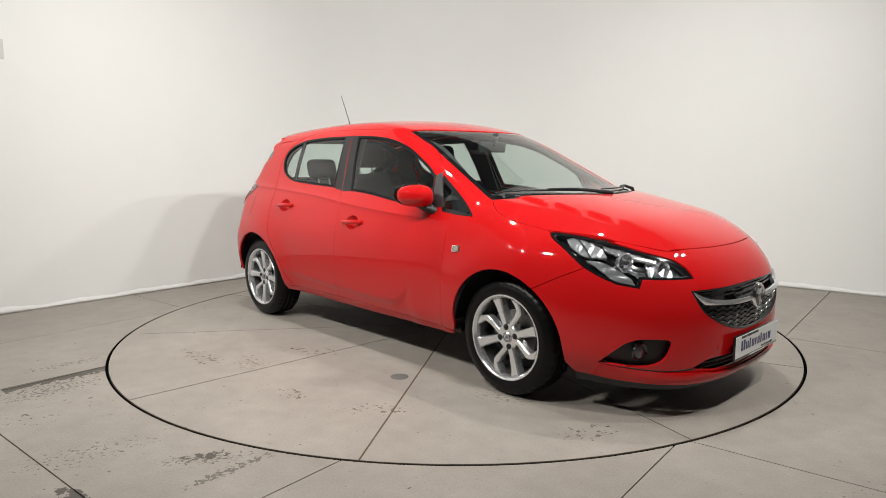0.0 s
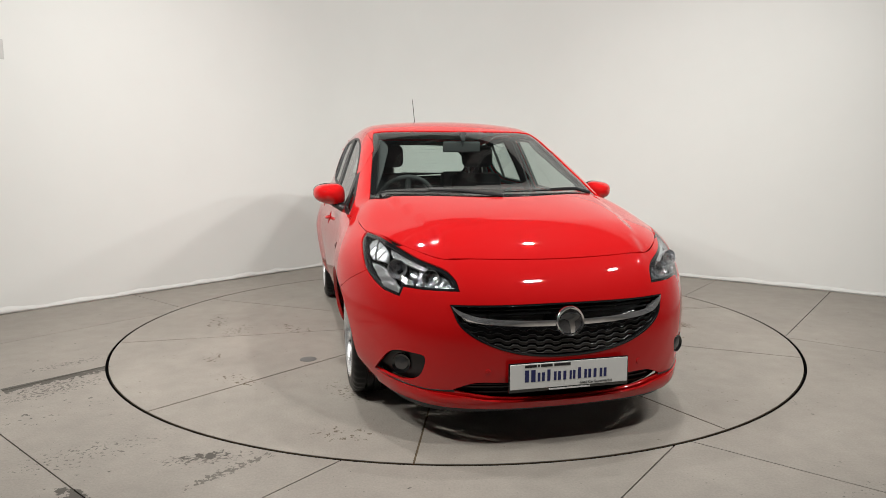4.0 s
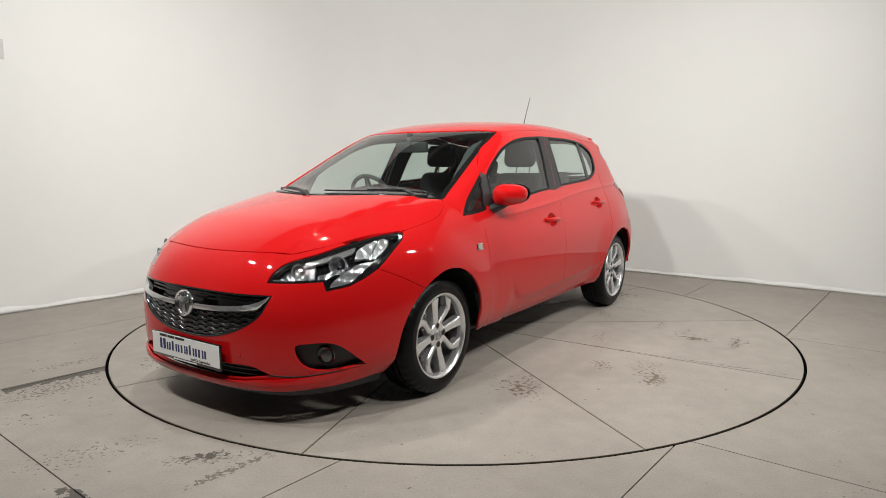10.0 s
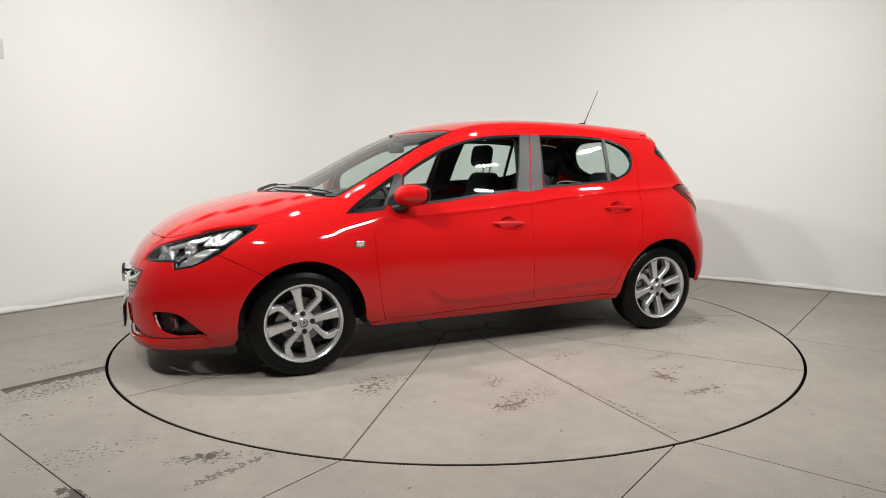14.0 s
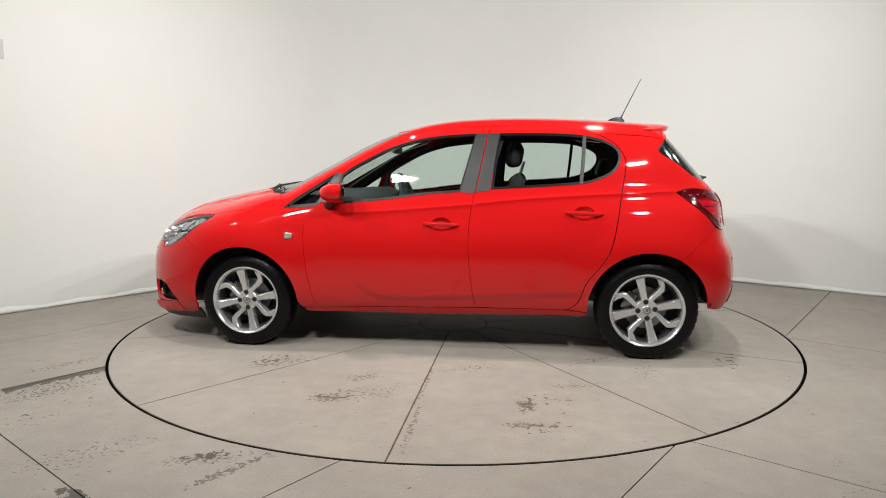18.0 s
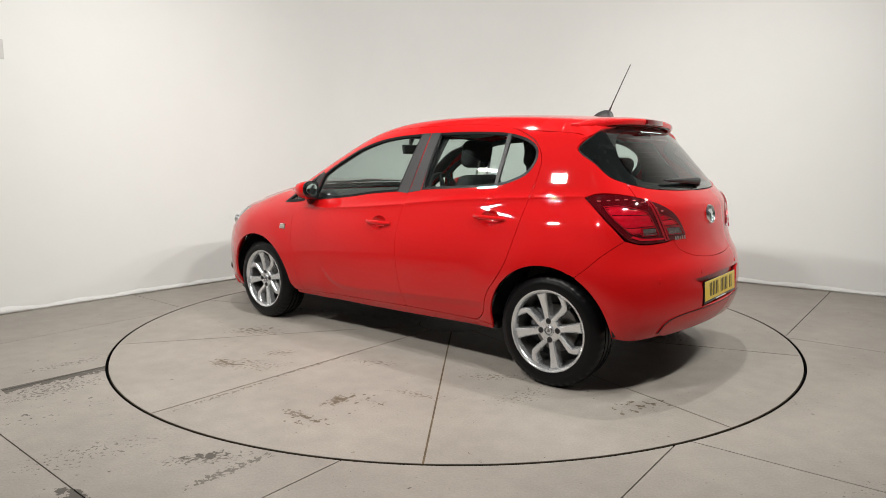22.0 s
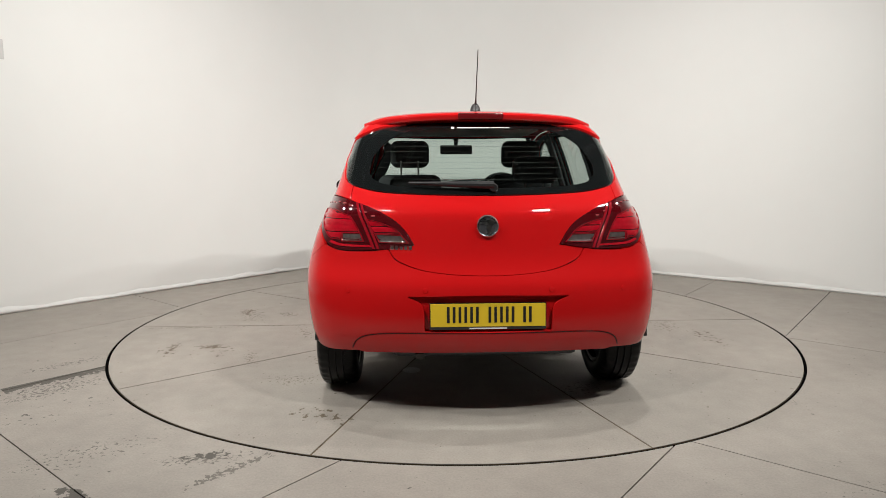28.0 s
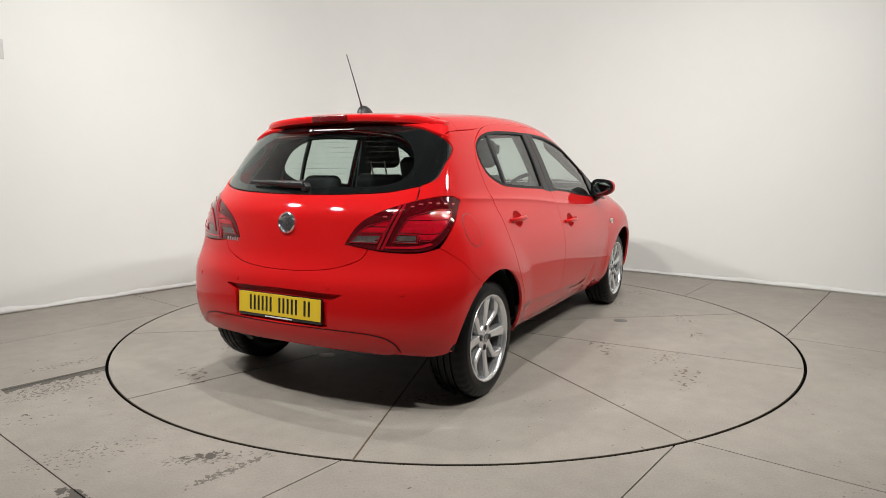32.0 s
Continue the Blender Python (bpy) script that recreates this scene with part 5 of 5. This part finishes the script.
def concrete(name, tone, worn=(), specks=(), band=None, bare=(.075, .066, .055)):
    """Painted concrete; worn and specks: patches (x, y, turn, half length, half width, how much) of large and of small flakes;
    band: a strip beside a joint (x, y, turn, length, width) that has lost its paint."""
    m = material(name, tone, .62, 0, 0, .35, 60, .0)
    nt = m.node_tree
    b = nt.nodes["Principled BSDF"]
    co = nt.nodes.new("ShaderNodeTexCoord")
    fac = []
    for scale, det, lo, hi in ((1.3, 6, .35, .7), (9, 8, .3, .75), (110, 5, .3, .7)):
        no, mr = nt.nodes.new("ShaderNodeTexNoise"), nt.nodes.new("ShaderNodeMapRange")
        no.inputs["Scale"].default_value, no.inputs["Detail"].default_value = scale, det
        mr.inputs["From Min"].default_value, mr.inputs["From Max"].default_value = lo, hi
        nt.links.new(co.outputs["Object"], no.inputs["Vector"])
        nt.links.new(no.outputs["Fac"], mr.inputs["Value"])
        fac.append(mr)
    last = None
    for mr, (dark, light), k in zip(fac, ((.90, 1.06), (.92, 1.06), (.91, 1.07)), range(3)):
        mul = nt.nodes.new("ShaderNodeMapRange")
        mul.inputs["To Min"].default_value, mul.inputs["To Max"].default_value = dark, light
        nt.links.new(mr.outputs[0], mul.inputs["Value"])
        if last is None:
            last = mul.outputs[0]
        else:
            mm = nt.nodes.new("ShaderNodeMath")
            mm.operation = "MULTIPLY"
            nt.links.new(last, mm.inputs[0]), nt.links.new(mul.outputs[0], mm.inputs[1])
            last = mm.outputs[0]
    vm = nt.nodes.new("ShaderNodeVectorMath")
    vm.operation = "SCALE"
    vm.inputs[0].default_value = tone
    nt.links.new(last, vm.inputs["Scale"])

    def node(kind, op, *ins):
        n = nt.nodes.new("ShaderNode" + kind)
        n.operation = op
        for i, v in enumerate(ins):
            if isinstance(v, (int, float)):
                n.inputs[i].default_value = v
            else:
                nt.links.new(v, n.inputs[i])
        return n.outputs[0]

    xyz = nt.nodes.new("ShaderNodeSeparateXYZ")
    nt.links.new(co.outputs["Object"], xyz.inputs[0])
    flake, fine = nt.nodes.new("ShaderNodeTexNoise"), nt.nodes.new("ShaderNodeTexNoise")
    flake.inputs["Scale"].default_value, flake.inputs["Detail"].default_value, flake.inputs["Roughness"].default_value = 27, 7, .62
    nt.links.new(co.outputs["Object"], flake.inputs["Vector"])
    fine.inputs["Scale"].default_value, fine.inputs["Detail"].default_value = 2.2, 3
    nt.links.new(co.outputs["Object"], fine.inputs["Vector"])
    # a little wear everywhere, much more inside the patches
    def along(x, y, turn, a, w):
        c, s = math.cos(radians(turn)), math.sin(radians(turn))
        dx, dy = node("Math", "SUBTRACT", xyz.outputs[0], x), node("Math", "SUBTRACT", xyz.outputs[1], y)
        u = node("Math", "ADD", node("Math", "MULTIPLY", dx, c / a), node("Math", "MULTIPLY", dy, s / a))
        v = node("Math", "ADD", node("Math", "MULTIPLY", dx, -s / w), node("Math", "MULTIPLY", dy, c / w))
        return u, v

    def patches(total, spots):
        for x, y, turn, a, w, much in spots:
            u, v = along(x, y, turn, a, w)
            d = node("Math", "ADD", node("Math", "MULTIPLY", u, u), node("Math", "MULTIPLY", v, v))
            k = node("Math", "MULTIPLY", node("Math", "MAXIMUM", node("Math", "SUBTRACT", 1.0, d), 0.0), much)
            total = node("Math", "MAXIMUM", total, k)
        return total

    def cut(value, soft):
        mask = nt.nodes.new("ShaderNodeMapRange")
        mask.inputs["From Min"].default_value, mask.inputs["From Max"].default_value = 0, soft
        nt.links.new(value, mask.inputs["Value"])
        return mask.outputs[0]

    flakes = patches(node("Math", "MULTIPLY_ADD", fine.outputs["Fac"], .25, -.13), worn)
    if band:
        u, v = along(*band)
        run = node("Math", "MULTIPLY", node("Math", "GREATER_THAN", v, 0.0), node("Math", "LESS_THAN", node("Math", "ABSOLUTE", u), 1.0))
        flakes = node("Math", "MAXIMUM", flakes, node("Math", "MULTIPLY", run, node("Math", "MULTIPLY_ADD", v, -.36, .46)))
    dot = nt.nodes.new("ShaderNodeTexNoise")
    dot.inputs["Scale"].default_value, dot.inputs["Detail"].default_value, dot.inputs["Roughness"].default_value = 48, 4, .6
    nt.links.new(co.outputs["Object"], dot.inputs["Vector"])
    dots = patches(node("Math", "MULTIPLY_ADD", fine.outputs["Fac"], .30, -.13), specks)
    big = cut(node("Math", "ADD", node("Math", "ADD", flake.outputs["Fac"], flakes), -.675), .03)
    small = cut(node("Math", "ADD", node("Math", "ADD", dot.outputs["Fac"], dots), -.74), .03)
    hide = node("Math", "MAXIMUM", big, node("Math", "MULTIPLY", small, .75))
    mix = nt.nodes.new("ShaderNodeMix")
    mix.data_type = "RGBA"
    mix.inputs["B"].default_value = (*bare, 1)
    nt.links.new(hide, mix.inputs["Factor"])
    nt.links.new(vm.outputs[0], mix.inputs["A"])
    nt.links.new(mix.outputs["Result"], b.inputs["Base Color"])
    return m


# purlins under the ceiling
BEAM = material("ceiling_beam", (.20, .20, .20), .6, 0, 0, .1, 5, .1)
for i in range(9):
    bm = bmesh.new()
    c = apex + right_way * (1.2 + 1.15 * i)
    box(bm, (-.05, -10.3, 0), (.05, 0, .12), .01, 1, Matrix.Translation((c.x, c.y, HIGH - .13)) @ pose(0, 0, 0, 0, 0, math.degrees(math.atan2(left_way.y, left_way.x)) + 90))
    tagged(part("ceiling_beam", bm, BEAM, None, "grey steel purlin under the ceiling"), category="beam", group="purlins under the ceiling", kind="structure")
FLOOR = concrete("grey_floor_paint", (.320, .290, .256), ((-2.20, -1.40, 48, .4, .12, .13), (-1.0, -2.22, 20, .16, .05, .24), (-1.36, -2.54, -30, .13, .05, .30), (-1.9, -1.75, 40, .5, .2, .07)),
                 ((-.88, -2.36, 50, .26, .05, .29), (-.80, -2.26, 50, .2, .06, .25), (-2.1, -1.45, 48, .45, .16, .24), (-1.0, -2.24, 10, .3, .1, .24), (-2.3, -1.02, 48, .4, .1, .22), (-1.5, -2.2, 40, .5, .2, .18), (1.6, -2.5, 20, .5, .2, .16), (2.6, -1.4, 40, .6, .2, .15)),
                 (-2.214, -1.243, 49.2, .268, -.125))
PIT = material("dark_pit", (.006, .006, .006), .9)
SEAL = material("black_gap_seal", (.003, .003, .003), 1.0)
SEAL.node_tree.nodes["Principled BSDF"].inputs["Specular IOR Level"].default_value = 0
BROWN = material("brown_joint_filler", (.115, .082, .048), .9, 0, 0, .4, 9, .7)
JOINT = material("joint_filler", (.055, .045, .034), .9, 0, 0, .4, 90, .3)
GAP = .013
ring = np.array([(math.cos(2 * math.pi * i / 180), math.sin(2 * math.pi * i / 180)) for i in range(180)])
poly = np.array([(p.x * 1.06, p.y * 1.06) for p in roof_poly])


def facing_up(q, f):
    c = (q[f[:, 1]] - q[f[:, 0]], q[f[:, 2]] - q[f[:, 0]])
    return np.where((c[0][:, 0] * c[1][:, 1] - c[0][:, 1] * c[1][:, 0] > 0)[:, None], f, f[:, ::-1])


def slab(name, outer, holes, z, depth, mat, parent, step):
    """A flat slab with upright edges."""
    q, f = triangles(outer, holes, step)
    f = facing_up(q, f)
    ed = rim_edges(f)
    ids = sorted({i for e in ed for i in e})
    k, m = len(q), len(ids)
    at = {i: k + j for j, i in enumerate(ids)}
    vs = [(x, y, z) for x, y in q] + [(*q[i], z) for i in ids] + [(*q[i], z - depth) for i in ids]
    fs = [tuple(t) for t in f] + [(at[b], at[a], at[a] + m, at[b] + m) for a, b in ed]
    ob = mesh_object(name, vs, fs, mat, smooth=False)
    ob.parent = parent
    return ob


floor = slab("floor", path([c for p in poly for c in (tuple(p), tuple(p))], 1.0), [ring * (TABLE_R + GAP)], -.010, .2, JOINT, None, 1.2)
tagged(floor, "worn grey painted concrete floor with saw-cut joints", "floor", kind="structure")
# saw cuts run along the two walls' directions
cut_a, cut_b = (.792, -.610), (.620, .785)
LINES = [(*cut_a, 2.015), (*cut_a, 1.018), (*cut_a, -.972), (*cut_a, -2.02), (*cut_a, 4.0), (*cut_b, -.99), (*cut_b, 1.09), (*cut_b, -2.815), (*cut_b, -4.8)]


def split(cells, a, b, c):
    out = []
    for cell in cells:
        for s in (1, -1):
            new_ = []
            for i in range(len(cell)):
                p, q = cell[i], cell[(i + 1) % len(cell)]
                dp, dq = s * (a * p[0] + b * p[1] - c), s * (a * q[0] + b * q[1] - c)
                if dp >= 0:
                    new_.append(p)
                if dp * dq < 0:
                    t = dp / (dp - dq)
                    new_.append((p[0] + t * (q[0] - p[0]), p[1] + t * (q[1] - p[1])))
            if len(new_) > 2:
                out.append(new_)
    return out


cells = [[tuple(p) for p in poly]]
for line in LINES:
    cells = split(cells, *line)
for cell in cells:
    c = inset(path([v for p in cell for v in (p, p)], 1.0), .0030)
    if len(c) > 2 and not np.all(np.hypot(*c.T) < TABLE_R + GAP):
        slab("slab", c, [ring * (TABLE_R + GAP)], 0, .012, FLOOR, floor, 1.0)
bm = bmesh.new()
lathe(bm, [(0.001, -.16), (TABLE_R + .3, -.16), (TABLE_R + .3, -.2), (.001, -.2)], 96, pose(0, 0, 0, 90))
tagged(part("turntable_pit", bm, PIT, None, "dark pit below the turntable"), category="pit", kind="structure")

rim_ = slab("gap_seal", ring * (TABLE_R + GAP), [ring * (TABLE_R + .001)], -.0035, .02, SEAL, floor, .3)
turntable = tagged(new("turntable"), "flush round concrete vehicle turntable with radial joints", "turntable")
DISC = concrete("grey_disc_paint", (.330, .300, .264), ((-.55, 1.6, 80, .14, .06, .2), (-.63, 1.86, 20, .18, .08, .17), (.42, 1.58, 30, .22, .1, .17), (.98, 1.05, 50, .28, .14, .17), (.45, 1.62, 90, .12, .06, .16), (-.62, 1.5, 0, .25, .1, .12), (.50, -1.64, 10, .2, .1, .13), (.95, -1.46, 40, .24, .12, .15), (1.82, -.96, 70, .3, .12, .12),
                                                     (-.12, -1.15, 30, .3, .12, .13), (-.5, -1.72, 0, .3, .12, .13), (-1.75, .72, 60, .25, .12, .15), (-.4, -1.69, 20, .2, .12, .14), (1.3, .6, 70, .3, .1, .12)),
                ((0.44, 1.63, 23, 0.13, 0.09, 0.3), (0.35, 1.28, 43, 0.18, 0.1, 0.24), (0.87, 1.07, 33, 0.35, 0.1, 0.22), (-0.55, 1.6, -57, 0.12, 0.05, 0.34), (-0.53, 1.84, 3, 0.13, 0.05, 0.32), (-0.79, 1.29, 13, 0.25, 0.08, 0.22), (-0.25, 1.04, 23, 0.3, 0.1, 0.2), (-0.04, 1.9, 91, 0.5, 0.03, 0.26), (-0.01, 1.3, 91, 0.5, 0.03, 0.26), (-0.94, 0.81, 33, 0.3, 0.1, 0.22), (1.46, 0.53, 0, 0.32, 0.16, 0.2), (0.24, 1.53, 40, 0.32, 0.16, 0.2), (-1.22, 0.95, 80, 0.32, 0.16, 0.2), (-1.43, -0.61, 120, 0.32, 0.16, 0.2), (-0.16, -1.54, 160, 0.32, 0.16, 0.2), (1.27, -0.89, 200, 0.32, 0.16, 0.2)), bare=(.115, .088, .058))
slab("disc", ring * (TABLE_R - .004), [], -.0025, .03, BROWN, turntable, .6)
for k in range(10):
    a0_, a1_ = radians(18 + 36 * k), radians(54 + 36 * k)
    out = [(TABLE_R * math.cos(a0_ + (a1_ - a0_) * i / 18), TABLE_R * math.sin(a0_ + (a1_ - a0_) * i / 18)) for i in range(19)]
    inn = [(.25 * math.cos(a0_ + (a1_ - a0_) * i / 6), .25 * math.sin(a0_ + (a1_ - a0_) * i / 6)) for i in range(7)]
    slab("sector", inset(np.array(out + inn[::-1]), .0045), [], 0, .012, DISC, turntable, .5)
slab("hub_plate", ring[::3] * .246, [], 0, .012, DISC, turntable, .2)
for x, y, tone in ((-1.095, .303, .50), (.666, -1.073, .16)):
    bm = bmesh.new()
    lathe(bm, [(.0005, .0030), (.044, .0030), (.050, .0015), (.051, -.002), (.0005, -.002)], 28, pose(x, y, 0, 90))
    part("floor_cap", bm, material("worn_cap_metal", (tone, tone * .98, tone * .94), .6, .2, 0, .2, 120, .2), turntable, "small round metal cap in the turntable")

for at, to, w, h, watt, beam in LAMPS + SPOTS:
    m = look(at, to)
    lamp = tagged(new("flood_light"), "slim rectangular white flood light above the turntable", "flood light", "flood lights round the turntable")
    lamp.matrix_world = m
    bm = bmesh.new()
    box(bm, (-w / 2 - .02, -h / 2 - .02, .006), (w / 2 + .02, h / 2 + .02, .06), .01)
    part("housing", bm, BLACK, lamp, "black lamp housing")
    data = bpy.data.lights.new("flood_lamp", "AREA")
    data.shape, data.size, data.size_y, data.energy, data.color, data.spread = "RECTANGLE", w, h, watt, WARM, radians(beam)
    ob = new("flood_lamp", data)
    ob.parent = lamp

# small pale tag on the wall
at_ = Vector((-3.47, .37))
s_ = (at_ - apex).dot(left_way)
foot = apex + left_way * s_
inward = Vector((left_way.y, -left_way.x)) * -1
bm = bmesh.new()
box(bm, (-.14, -.075, 0), (.012, .075, .006), .002, 1, frame_at((foot.x + inward.x * .0005, foot.y + inward.y * .0005, 2.055), (inward.x, inward.y, 0)))
tagged(part("wall_sign", bm, material("sign_grey", (.60, .60, .585), .6, 0, 0, .1, 60, .08), None), "small blank grey tag fixed to the white wall", "sign")


# ---- what moves ----
TURN = [(0, -45.5), (.5, -48.9), (1, -52.3), (1.5, -56.2), (2, -60.1), (3, -68.0), (6, -91.8), (9, -115.8), (12, -139.4), (15, -163.0), (18, -186.8), (21, -210.9), (24, -235.1), (27, -258.9), (30, -282.3), (32, -298.1)]


def motions():
    for thing in (turntable, car):
        walk(thing, [(t, pose(0, 0, 0, 0, 0, a)) for t, a in TURN])


motions()
